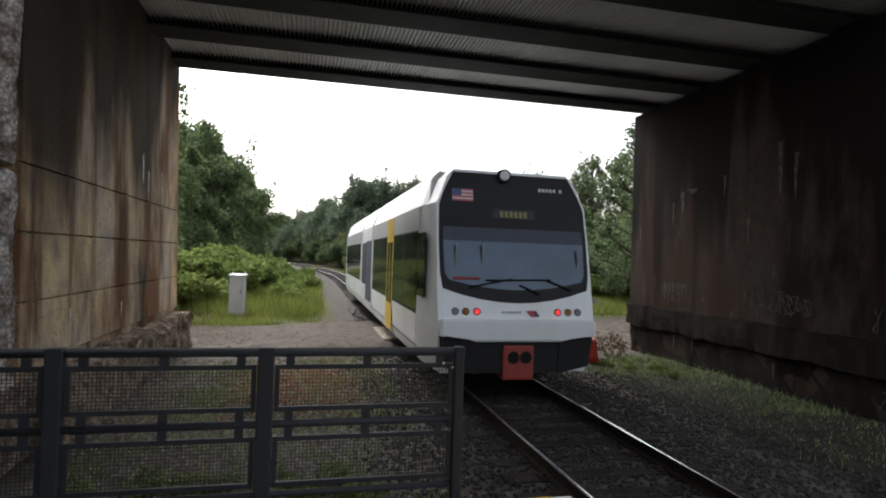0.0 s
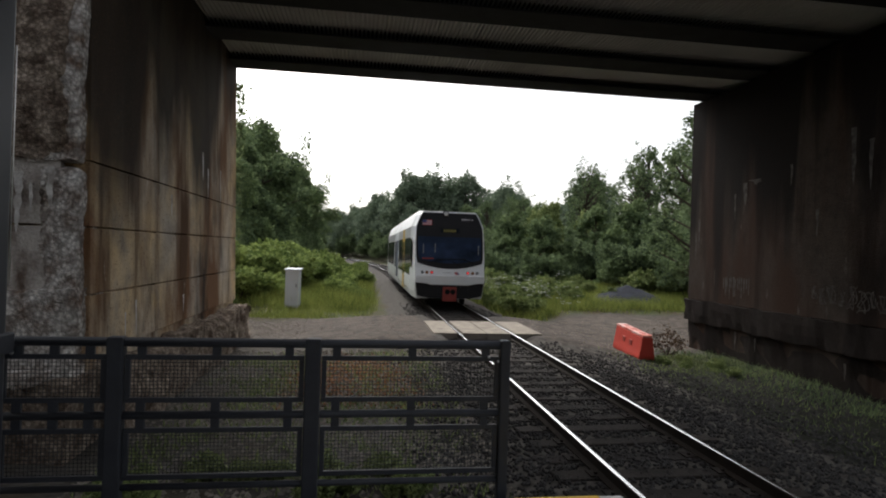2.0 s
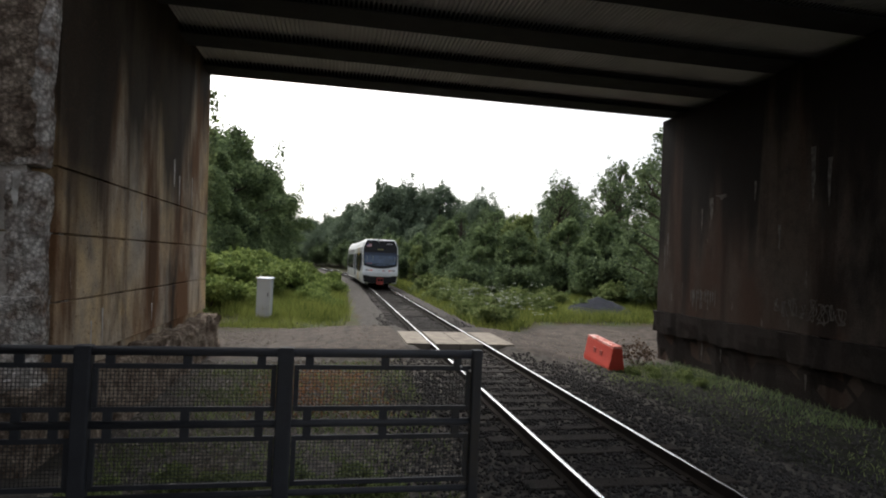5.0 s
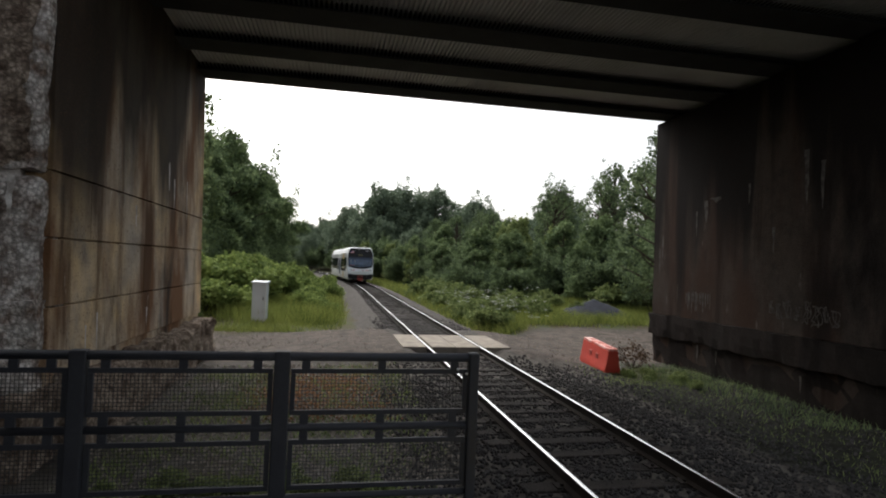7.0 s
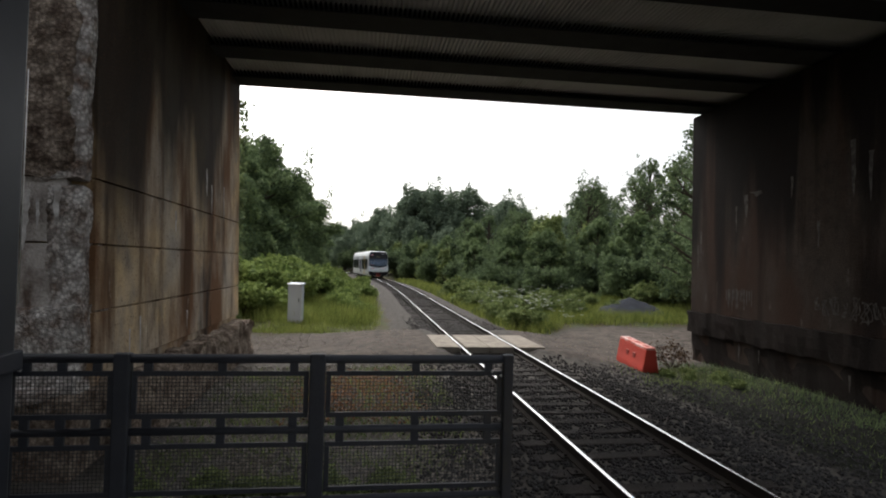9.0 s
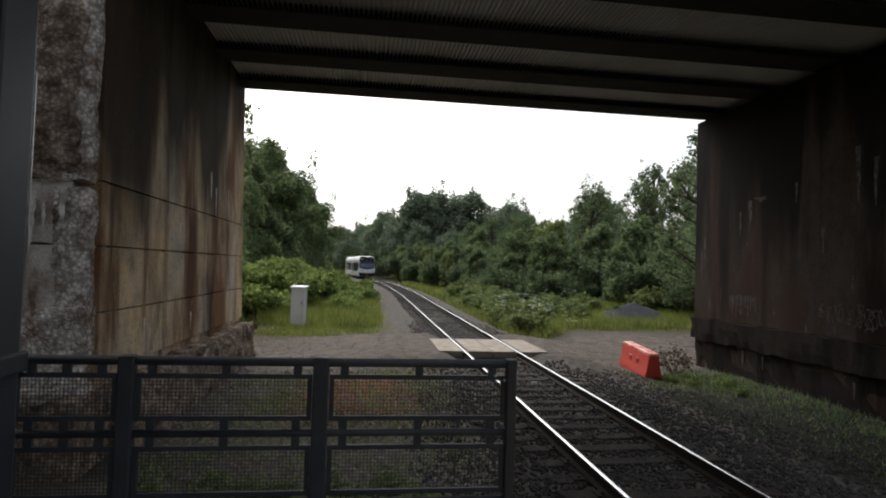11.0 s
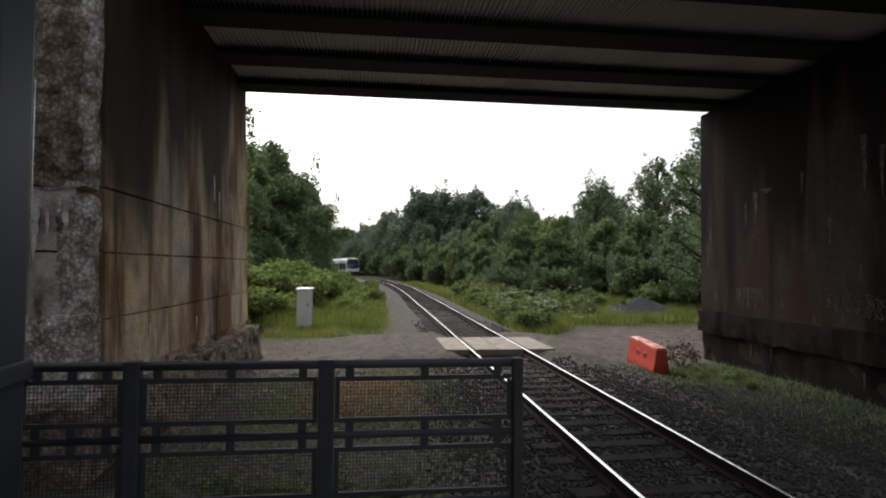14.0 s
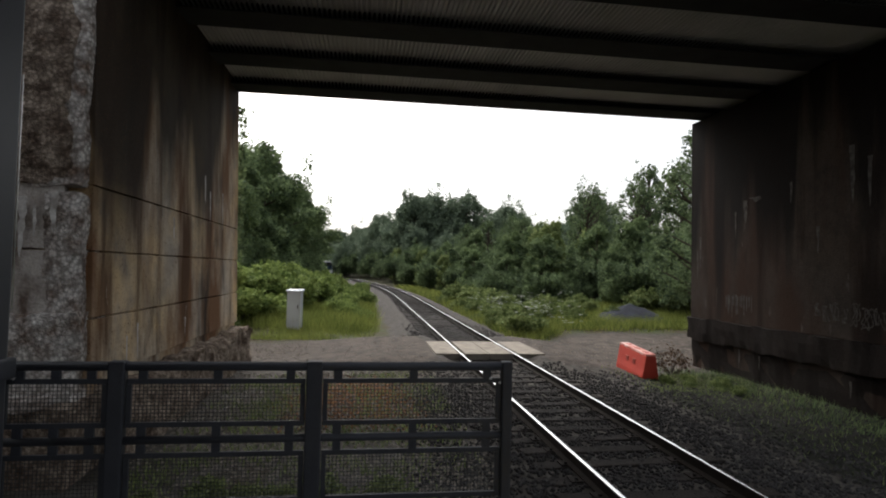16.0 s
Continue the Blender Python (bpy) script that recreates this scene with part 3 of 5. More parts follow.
def scrawl():
    """Faded spray paint: a patch of worn upright strokes and a tag of tangled loops, unreadable."""
    rnd = random.Random(4)
    for k in range(13):
        bm = bmesh.new()
        y, z, w = 14.4 - 0.085 * k + rnd.uniform(-.02, .02), 1.80 + rnd.uniform(-.06, .02), rnd.uniform(0.012, 0.035)
        low = z - rnd.uniform(0.25, 0.58)
        bm.faces.new([bm.verts.new((9.753, yy, zz)) for yy, zz in ((y - w, z), (y + w, z), (y + w * 0.5, low), (y - w * 0.5, low))])
        part("paint_stroke", bm, GRAFFITI, right)
    for y0, z0, size, loops in ((11.22, 1.60, 0.15, 5), (11.0, 1.52, 0.20, 6), (10.76, 1.58, 0.22, 6), (10.5, 1.50, 0.18, 5), (10.26, 1.55, 0.21, 6), (10.0, 1.48, 0.2, 6), (9.78, 1.55, 0.17, 5), (9.56, 1.48, 0.18, 5), (8.10, 1.40, 0.2, 3), (7.98, 0.02, 0.13, 2)):
        bm = bmesh.new()
        a, b_, p = rnd.uniform(0.4, 0.8), rnd.uniform(0.8, 1.15), rnd.uniform(0, 6)
        pts = [Vector((9.752, y0 + size * a * math.sin(u * 1.7 + p) * (0.6 + 0.4 * math.cos(u * 0.6)), z0 + size * b_ * math.cos(u + 0.4 * math.sin(2.3 * u + p)))) for u in np.linspace(0, loops * 2.2, loops * 8)]
        for q0, q1 in zip(pts, pts[1:]):
            d = (q1 - q0).cross(Vector((1, 0, 0)))
            if d.length < 1e-5:
                continue
            w = d.normalized() * rnd.uniform(0.006, 0.015)
            bm.faces.new([bm.verts.new(v) for v in (q0 - w, q0 + w, q1 + w, q1 - w)])
        part("paint_stroke", bm, GRAFFITI, right)


scrawl()


# ---- platform, railing and column ----
def platform():
    top = empty("platform", "concrete station platform with yellow tactile edge", "platform", kind="structure")
    bm = bmesh.new()
    box(bm, -8.0, 1.86, -25, 3.84, -0.6, 0.56, 0.02)
    part("slab", bm, PLATFORM, top)
    bm = bmesh.new()
    box(bm, 1.68, 1.84, -25, 3.82, 0.55, 0.566)
    part("edge_line", bm, WHITE_EDGE, top, "white painted edge line")
    tile = bmesh.new()
    box(tile, 0, 0.6, 0, 0.6, 0, 0.010)
    for i in range(9):
        for j in range(9):
            x, y = 0.035 + i * 0.066, 0.035 + j * 0.066
            tube(tile, (x, y, 0.009), (x, y, 0.0145), 0.016, 0.011, 6)
    me = mesh_of("tactile_tile", tile, YELLOW)
    for k in range(24):
        ob = new("tactile_tile", me)
        ob.parent, ob.location = top, (1.07, 3.82 - 0.6 * (k + 1) - 0.004 * k, 0.561)


platform()


def railing():
    top = empty("railing", "dark grey painted steel railing with wire mesh panels", "railing")
    Y = 4.0
    for x, r in ((1.02, 0.036), (-0.315, 0.053), (-1.57, 0.052)):
        bm = bmesh.new()
        box(bm, x - r, x + r, Y - 0.04, Y + 0.04, 0.30, 1.62, 0.012)
        part("post", bm, STEEL_DARK, top)
        bm = bmesh.new()
        box(bm, x - 0.1, x + 0.1, 3.82, Y - 0.03, 0.32, 0.46, 0.004)
        part("base_plate", bm, STEEL_DARK, top)
    spans = ((-0.262, 0.984), (-1.518, -0.368), (-2.26, -1.622))
    for z, r in ((1.585, 0.031), (1.105, 0.027)):
        bm = bmesh.new()
        tube(bm, (-2.26, Y, z), (1.06, Y, z), r, n=16)
        part("rail", bm, STEEL_DARK, top)
    for x0, x1 in spans:
        for lo, hi in ((1.205, 1.487), (0.70, 1.006)):
            bm = bmesh.new()
            f = 0.016
            for a, b, c, d in ((x0 + .006, x1 - .006, hi - f, hi + f), (x0 + .006, x1 - .006, lo - f, lo + f), (x0 + .006, x0 + .006 + 2 * f, lo + f, hi - f), (x1 - .006 - 2 * f, x1 - .006, lo + f, hi - f)):
                box(bm, a, b, Y - 0.013, Y + 0.013, c, d, 0.003)
            part("panel_frame", bm, STEEL_DARK, top)
            wires = []
            s = 0.0245
            w = 0.0017
            x = x0 + 0.06
            while x < x1 - 0.05:
                wires.append([(x - w, Y, lo), (x + w, Y, lo), (x + w, Y, hi), (x - w, Y, hi)])
                x += s
            z = lo + s
            while z < hi - 0.01:
                wires.append([(x0 + .03, Y + .003, z - w), (x1 - .03, Y + .003, z - w), (x1 - .03, Y + .003, z + w), (x0 + .03, Y + .003, z + w)])
                z += s
            bm = bmesh.new()
            for q in wires:
                (ax, ay, az), (bx, by, bz) = q[0], q[2]
                box(bm, ax, bx, ay - w, ay + w, az, bz)
            part("wire_mesh", bm, MESH_WIRE, top, "woven wire mesh infill")
        for x in (x0 + 0.105, (x0 + x1) / 2, x1 - 0.105):
            for lo, hi in ((1.50, 1.56), (1.018, 1.082), (1.128, 1.192)):
                bm = bmesh.new()
                box(bm, x - 0.028, x + 0.028, Y - 0.012, Y + 0.012, lo, hi, 0.003)
                part("spacer", bm, STEEL_DARK, top)
    bm = bmesh.new()
    tube(bm, (-2.26, Y, 0.635), (1.03, Y, 0.635), 0.022, n=12)
    part("bottom_rail", bm, STEEL_DARK, top)
    for x, z in ((0.90, 1.505), (0.965, 1.475)):
        bm = bmesh.new()
        bmesh.ops.create_uvsphere(bm, u_segments=10, v_segments=6, radius=0.010, matrix=pose(x, Y - 0.035, z))
        part("bolt_head", bm, CHROME, top, "shiny steel bolt head")
    bm = bmesh.new()
    tube(bm, (-2.27, Y - 0.05, 1.585), (-2.21, Y - 0.05, 1.54), 0.012, n=10)
    tube(bm, (-2.21, Y - 0.05, 1.54), (-2.16, Y - 0.05, 1.515), 0.012, n=10)
    part("end_clip", bm, CHROME, top, "bent bright metal end clip")


railing()


def column():
    top = empty("column", "black painted steel canopy column with a clamp band", "column")
    bm = bmesh.new()
    box(bm, -2.55, -2.145, 3.5, 3.86, 0.56, 6.2, 0.03)
    part("shaft", bm, POST_BLACK, top)
    bm = bmesh.new()
    box(bm, -2.59, -2.12, 3.46, 3.90, 1.53, 1.66, 0.015)
    part("clamp_band", bm, STEEL_DARK, top)
    # thin added strip that paints in the reflection along the column edge
    bm = bmesh.new()
    box(bm, -2.146, -2.141, 3.852, 3.86, 1.95, 3.42)
    part("edge_glint", bm, CHROME, top, "bright strip for the light caught along the column edge")
    bm = bmesh.new()
    tube(bm, (-2.24, 3.48, 3.25), (-2.24, 3.505, 3.25), 0.026, 0.03, 14)
    part("bolt_head", bm, STEEL_DARK, top)


column()


def canopy():
    """Unseen plain roof on the column, added to block sky light from the platform side."""
    top = empty("canopy", "plain dark roof over the platform, unseen, added to block sky light", "canopy", kind="structure")
    bm = bmesh.new()
    box(bm, -8.0, 1.9, -25, 3.95, 6.2, 6.4, 0.02)
    part("roof", bm, POST_BLACK, top)
    bm = bmesh.new()
    box(bm, -8.0, -7.8, -25, 3.95, 0.56, 6.2)
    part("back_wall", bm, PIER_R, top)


canopy()


# ---- crossing panels ----
def crossing():
    top = empty("crossing", "pale timber and concrete level crossing panels", "crossing", kind="structure")
    for x0, x1 in ((1.95, 2.60), (2.76, 3.41), (3.43, 4.08), (4.24, 4.99)):
        bm = bmesh.new()
        box(bm, x0, x1, 15.35, 18.0, -0.16, 0.015, 0.012)
        part("crossing_panel", bm, PLANK, top)


crossing()


# ---- signal cabinet ----
def cabinet():
    top = empty("signal_cabinet", "pale grey metal trackside cabinet in the grass", "cabinet", pose(-2.78, 23.7, 0, 0, 0, -12))
    g = ground_z(-2.78, 23.7)
    bm = bmesh.new()
    box(bm, -0.27, 0.27, -0.18, 0.18, g, 1.28, 0.01)
    part("body", bm, CABINET, top)
    bm = bmesh.new()
    prism(bm, [(-0.23, 1.28), (-0.23, 1.31), (0.23, 1.36), (0.23, 1.28)], "x", -0.31, 0.31)
    part("cap", bm, CABINET, top)
    bm = bmesh.new()
    box(bm, -0.24, 0.24, -0.195, -0.18, 0.12, 1.22, 0.004)
    part("door", bm, CABINET, top)
    bm = bmesh.new()
    box(bm, 0.17, 0.20, -0.22, -0.195, 0.6, 0.74, 0.004)
    part("handle", bm, STEEL_DARK, top)
    bm = bmesh.new()
    box(bm, 0.262, 0.276, -0.186, -0.12, g + 0.1, 1.26, 0.003)
    part("corner_strip", bm, WHITE_EDGE, top, "bright strip down the right corner")
    for x in (-0.2, 0.2):
        bm = bmesh.new()
        tube(bm, (x, 0.0, 1.31), (x, 0.0, 1.40), 0.018, 0.014, 10)
        part("lifting_eye", bm, CABINET, top)
    bm = bmesh.new()
    box(bm, -0.36, 0.36, -0.27, 0.27, g - 0.1, g + 0.06, 0.01)
    part("plinth", bm, PLANK, top, "concrete plinth")


cabinet()


# ---- plastic barrier ----
def barrier():
    top = empty("plastic_barrier", "orange-red plastic water-filled road barrier on the verge", "barrier")
    gz = ground_z(7.24, 14.5)
    top.matrix_basis = pose(7.24, 14.5, gz - 0.015, 3.0, 0, -3.5)
    h = 0.69
    bm = bmesh.new()
    L = 0.87
    prof = [(-0.22, 0), (-0.215, 0.12), (-0.175, 0.30), (-0.13, h - 0.05), (0.13, h - 0.05), (0.175, 0.30), (0.215, 0.12), (0.22, 0)]
    prism(bm, prof, "y", -L, L)
    bmesh.ops.bevel(bm, geom=list(bm.edges), offset=0.018, segments=2, affect="EDGES")
    part("body", bm, ORANGE, top)
    bm = bmesh.new()
    box(bm, -0.125, 0.125, -L + 0.01, L - 0.01, h - 0.055, h, 0.015)
    part("top_rim", bm, BARRIER_TOP, top, "paler pink top rim")
    # proud pads in darker red put the fork openings' shade into colour
    for y in (-0.22, 0.22):
        bm = bmesh.new()
        box(bm, -0.180, -0.10, y - 0.085, y + 0.085, 0.31, 0.45, 0.01)
        part("recess_shade", bm, TRAIN_RED, top)
    for y in (-0.55, 0.0, 0.55):
        bm = bmesh.new()
        box(bm, -0.05, 0.05, y - 0.12, y + 0.12, h - 0.004, h + 0.008, 0.003)
        part("top_recess", bm, ORANGE, top)


barrier()


# ---- the diesel railcar: two cars and a power module between them ----
def car_section(z_floor=0.34):
    """Half outline of a car body, from the skirt up to the roof."""
    return [(1.40, z_floor), (1.47, 0.62), (1.5, 1.1), (1.5, 2.6), (1.48, 3.22), (1.28, 3.69), (1.14, 3.83)]


def front_depth(z):
    """How far the cab front leans back at a height."""
    return 0.23 * max(z - 1.1, 0) + (0.15 if z < 0.7 else 0.0)


def train_car(name, parent, length, cab):
    """One car, from y = 0 to length. cab: its near end is a raked cab front."""
    car = new(name)
    car.parent = parent
    half = car_section()
    ring = [(-x, z) for x, z in half] + [(x, z) for x, z in half[::-1]]
    rake = lambda z: front_depth(z) if cab else 0.0  # noqa: E731
    bm = bmesh.new()
    stations = [0.0, 0.10, 0.5, 1.3] if cab else [0.0]
    rows = []
    for s in stations + [length]:
        row = []
        for x, z in ring:
            f = 1.0
            if cab:
                f = 0.932 + 0.068 * smooth(0, 1.3, s) ** 0.7
            y = s if s == length else s + rake(z) * (1 - smooth(0.9, 1.3, s) if s > 0.9 else 1)
            rise = smooth(0.3, 1.3, s) if cab else 1.0
            zz = z + 0.05 * rise * smooth(3.5, 3.83, z)
            row.append(bm.verts.new((x * f * (1 + 0.03 * rise * smooth(3.5, 3.7, z)), y, zz)))
        rows.append(row)
    k = len(ring)
    for a, b in zip(rows, rows[1:]):
        for i in range(k):
            bm.faces.new((a[i], b[i], b[(i + 1) % k], a[(i + 1) % k]))
    if cab:
        for i in range(len(half) - 1):
            bm.faces.new((rows[0][i], rows[0][i + 1], rows[0][k - 2 - i], rows[0][k - 1 - i]))
    else:
        bm.faces.new(rows[0])
    bm.faces.new(rows[-1][::-1])
    part("body", bm, TRAIN_WHITE, car)
    return car


def side_panel(name, parent, y0, y1, z0, z1, mat, proud=0.004, label="", sides=(-1, 1)):
    for s in sides:
        bm = bmesh.new()
        x = s * 1.5
        box(bm, min(x, x + s * proud), max(x, x + s * proud), y0, y1, z0, z1)
        part(name, bm, mat, parent, label)


def front(parent):
    """The raked cab front with its mask, windscreen, lamps and coupler."""
    depth = front_depth

    def sheet(name, outline, mat, lift, label="", rows=10):
        """outline: half widths (z, x) from the bottom up, closed to both sides, on the raked front."""
        bm = bmesh.new()
        zs = np.linspace(outline[0][0], outline[-1][0], rows * 2)
        ws = 0.983 * np.interp(zs, [o[0] for o in outline], [o[1] for o in outline])
        prev = None
        for z, w in zip(zs, ws):
            cur = []
            for u in np.linspace(-1, 1, 9):
                sag = 0.0
                if mat is not TRAIN_WHITE and z < 2.2:
                    sag = (u * u) * 0.24 * (2.2 - z) / 0.7 * 1.0
                zz = z + sag
                cur.append(bm.verts.new((u * w, depth(zz) - lift, zz)))
            if prev:
                for i in range(8):
                    bm.faces.new((prev[i], prev[i + 1], cur[i + 1], cur[i])).smooth = True
            prev = cur
        return part(name, bm, mat, parent, label)

    sheet("front_mask", [(1.52, 1.33), (1.9, 1.375), (2.6, 1.385), (3.2, 1.37), (3.48, 1.26), (3.78, 1.10)], BLACK, 0.006, "glossy black front mask")
    sheet("windscreen", [(1.74, 1.22), (1.9, 1.29), (2.56, 1.31)], GLASS_BLUE, 0.014, "windscreen glass with reflected sky blue in its colour")
    sheet("header_glass", [(2.56, 1.31), (2.80, 1.30)], GLASS_SCREEN, 0.012, "darker glass strip over the windscreen")
    for x, z0, z1 in ((-1.07, 2.02, 2.50), (-0.60, 2.16, 2.52), (1.16, 2.05, 2.48)):
        bm = bmesh.new()
        box(bm, x - 0.018, x + 0.018, depth(2.2) - 0.032, depth(2.2) - 0.018, z0, z1, 0.004)
        part("windscreen_post", bm, LENS, parent)
    bm = bmesh.new()
    box(bm, -1.12, -0.66, depth(1.93) - 0.032, depth(1.93) - 0.016, 1.90, 1.95, 0.006)
    part("desk_edge", bm, TRAIN_RED, parent, "red edge of the cab desk")
    # lower apron, bumper
    bm = bmesh.new()
    pts = [(-1.37, 1.26), (1.37, 1.26), (1.38, 0.97), (0.93, 0.97), (0.80, 0.89), (-0.80, 0.89), (-0.93, 0.97), (-1.38, 0.97)]
    prism(bm, pts, "y", -0.10, 0.1)
    bmesh.ops.bevel(bm, geom=[e for e in bm.edges], offset=0.03, segments=2, affect="EDGES")
    part("bumper", bm, TRAIN_WHITE, parent)
    # black box puts the dark of the coupler recess into colour
    bm = bmesh.new()
    box(bm, -0.735, 0.735, 0.0, 0.3, 0.36, 0.886)
    part("recess_fill", bm, BLACK, parent)
    for s in (-1, 1):
        bm = bmesh.new()
        prism(bm, [(s * 1.36, 0.97), (s * 0.92, 0.97), (s * 0.74, 0.88), (s * 0.72, 0.34), (s * 1.28, 0.46)], "y", -0.02, 0.22)
        part("lower_skirt", bm, BLACK, parent)
        for k, (dx, mat, nm) in enumerate(((1.10, LENS, "marker_lamp"), (0.92, AMBER, "signal_lamp"), (0.725, TAIL, "tail_lamp"))):
            bm = bmesh.new()
            tube(bm, (s * dx, -0.015 + 0.062, 1.375), (s * dx, 0.12, 1.375), 0.062, 0.068, 18)
            rim = part(nm, bm, RUBBER, parent)
            bm = bmesh.new()
            tube(bm, (s * dx, -0.024 + 0.062, 1.375), (s * dx, -0.012 + 0.062, 1.375), 0.038 if mat is TAIL else 0.05, 0.046 if mat is TAIL else 0.056, 18)
            part("lens", bm, mat, rim, "glowing red lens" if mat is TAIL else "")
    # coupler
    bm = bmesh.new()
    box(bm, -0.275, 0.275, -0.04, 0.45, 0.24, 0.82, 0.03)
    cp = part("coupler", bm, TRAIN_RED, parent, "red coupler cover")
    for x in (-0.09, 0.13):
        bm = bmesh.new()
        tube(bm, (x, -0.055, 0.62), (x, -0.02, 0.62), 0.10, 0.11, 18)
        part("coupler_socket", bm, RUBBER, cp)
    # head lamp on the roof edge
    bm = bmesh.new()
    tube(bm, (-0.16, 0.50, 3.75), (-0.16, 0.80, 3.77), 0.115, 0.10, 18)
    hd = part("roof_lamp", bm, UNDER, parent)
    bm = bmesh.new()
    tube(bm, (-0.16, 0.485, 3.75), (-0.16, 0.505, 3.75), 0.085, 0.09, 18)
    part("lens", bm, LAMP_GLASS, hd, "bright clear lamp lens")
    # wipers
    bm = bmesh.new()
    for a, b in (((-0.55, 1.90), (0.62, 1.93)), ((0.05, 1.83), (0.4, 1.68)), ((0.55, 1.92), (1.0, 1.76)), ((-0.85, 1.78), (-0.1, 1.93))):
        tube(bm, (a[0], depth(a[1]) - 0.04, a[1]), (b[0], depth(b[1]) - 0.04, b[1]), 0.014, n=6)
    part("wiper", bm, RUBBER, parent)
    # small flag, destination sign, fleet number as bars, emblem
    def decal(name, x0, x1, z0, z1, mat, lift=0.014, label=""):
        bm = bmesh.new()
        bm.faces.new([bm.verts.new((x, depth(z) - lift, z)) for x, z in ((x0, z0), (x1, z0), (x1, z1), (x0, z1))])
        return part(name, bm, mat, parent, label)

    fl = -1.11
    for i in range(7):
        decal("flag_stripe", fl, fl + 0.38, 3.26 + i * 0.031, 3.26 + (i + 1) * 0.031, FLAG_RED if i % 2 == 0 else FLAG_WHITE)
    decal("flag_canton", fl, fl + 0.17, 3.355, 3.477, FLAG_BLUE, 0.020)
    decal("destination_sign", -0.38, 0.40, 2.97, 3.15, GLASS_DARK, 0.014, "dim destination display")
    for i in range(6):
        decal("display_bar", -0.25 + i * 0.088, -0.19 + i * 0.088, 3.00, 3.11, SIGN, 0.019)
    for i in range(6):
        decal("fleet_bar", 0.50 + i * 0.07 + (0.05 if i == 5 else 0), 0.55 + i * 0.07 + (0.05 if i == 5 else 0), 3.50, 3.56, FLAG_WHITE)
    bm = bmesh.new()
    prism(bm, [(0.16, 1.40), (0.30, 1.40), (0.38, 1.30), (0.24, 1.30)], "y", 0.025, 0.09)
    part("emblem", bm, FLAG_RED, parent, "red and blue slanted emblem")
    bm = bmesh.new()
    prism(bm, [(0.28, 1.395), (0.31, 1.40), (0.385, 1.305), (0.31, 1.305)], "y", 0.02, 0.09)
    part("emblem_edge", bm, FLAG_BLUE, parent)
    for x0, x1 in ((-0.28, -0.22), (-0.19, 0.05)):
        bm = bmesh.new()
        box(bm, x0, x1, 0.035, 0.09, 1.36, 1.39)
        part("lettering_bar", bm, TRAIN_GREY, parent)


def bogie(parent, y):
    bm = bmesh.new()
    box(bm, -1.1, 1.1, y - 1.2, y + 1.2, 0.42, 0.62)
    bg_ = part("bogie", bm, UNDER, parent)
    for dy in (-0.9, 0.9):
        for s in (-1, 1):
            bm = bmesh.new()
            tube(bm, (s * 0.70, y + dy, 0.43), (s * 0.83, y + dy, 0.43), 0.43, n=24)
            part("wheel", bm, RUBBER, bg_)


def train():
    top = empty("train", "white and silver diesel railcar with a black cab front", "train")
    rear = train_car("rear_car", top, 9.5, True)
    front(rear)
    side_panel("upper_panel", rear, 1.35, 9.4, 2.76, 3.20, TRAIN_GREY, 0.003)
    y = 1.5
    for w, mat, nm in ((1.6, GLASS_DARK, "window"), (1.6, GLASS_DARK, "window"), (1.1, TRAIN_YELLOW, "door"), (1.75, GLASS_DARK, "window"), (1.75, GLASS_DARK, "window")):
        if nm == "door":
            side_panel(nm, rear, y, y + w, 0.45, 3.2, mat, 0.008, "yellow sliding door")
            side_panel("door_glass", rear, y + 0.12, y + 0.5, 1.1, 2.6, GLASS_DARK, 0.012)
            side_panel("door_glass", rear, y + 0.6, y + w - 0.12, 1.1, 2.6, GLASS_DARK, 0.012)
        else:
            side_panel(nm, rear, y, y + w - 0.06, 1.25, 2.72, mat, 0.006)
        y += w
    for y0, y1 in ((1.46, 4.72), (5.82, 9.3)):
        side_panel("window_band", rear, y0, y1, 1.19, 2.755, BLACK, 0.004, "dark window band")
    for y0 in (3.06, 6.62, 7.5, 8.4):
        side_panel("mullion", rear, y0, y0 + 0.035, 1.25, 2.72, STEEL_DARK, 0.010)
    for y0 in (1.43, 4.7, 5.81):
        side_panel("panel_seam", rear, y0, y0 + 0.012, 0.45, 1.18, RUBBER, 0.003)
    side_panel("skirt_line", rear, 1.3, 9.4, 0.60, 0.615, RUBBER, 0.003)
    side_panel("cab_window", rear, 0.75, 1.42, 1.55, 2.70, GLASS_DARK, 0.006)
    for yy in (2.9, 6.2):
        bm = bmesh.new()
        box(bm, -0.8, 0.8, yy, yy + 2.2, 3.84, 3.95, 0.05)
        part("roof_unit", bm, TRAIN_GREY, rear)
    bogie(rear, 2.4)
    module = train_car("power_module", top, 3.4, False)
    side_panel("module_panel", module, 0.03, 1.75, 0.7, 2.75, TRAIN_BLUE, 0.006, "dark blue engine panel")
    side_panel("grille", module, 1.8, 3.37, 1.2, 2.7, STEEL_DARK, 0.006)
    bogie(module, 1.7)
    lead = train_car("front_car", top, 9.5, False)
    side_panel("upper_panel", lead, 0.1, 9.2, 2.76, 3.20, TRAIN_GREY, 0.003)
    for i in range(4):
        side_panel("window", lead, 0.3 + i * 2.2, 2.44 + i * 2.2, 1.25, 2.72, GLASS_DARK, 0.006)
    bogie(lead, 7.4)
    for parent, y in ((module, -0.25), (module, 3.45)):
        bm = bmesh.new()
        box(bm, -1.25, 1.25, y - 0.05, y + 0.25, 0.5, 3.5, 0.05)
        part("gangway_bellows", bm, RUBBER, parent)
    return top, rear, module, lead


TRAIN, REAR, MODULE, LEAD = train()


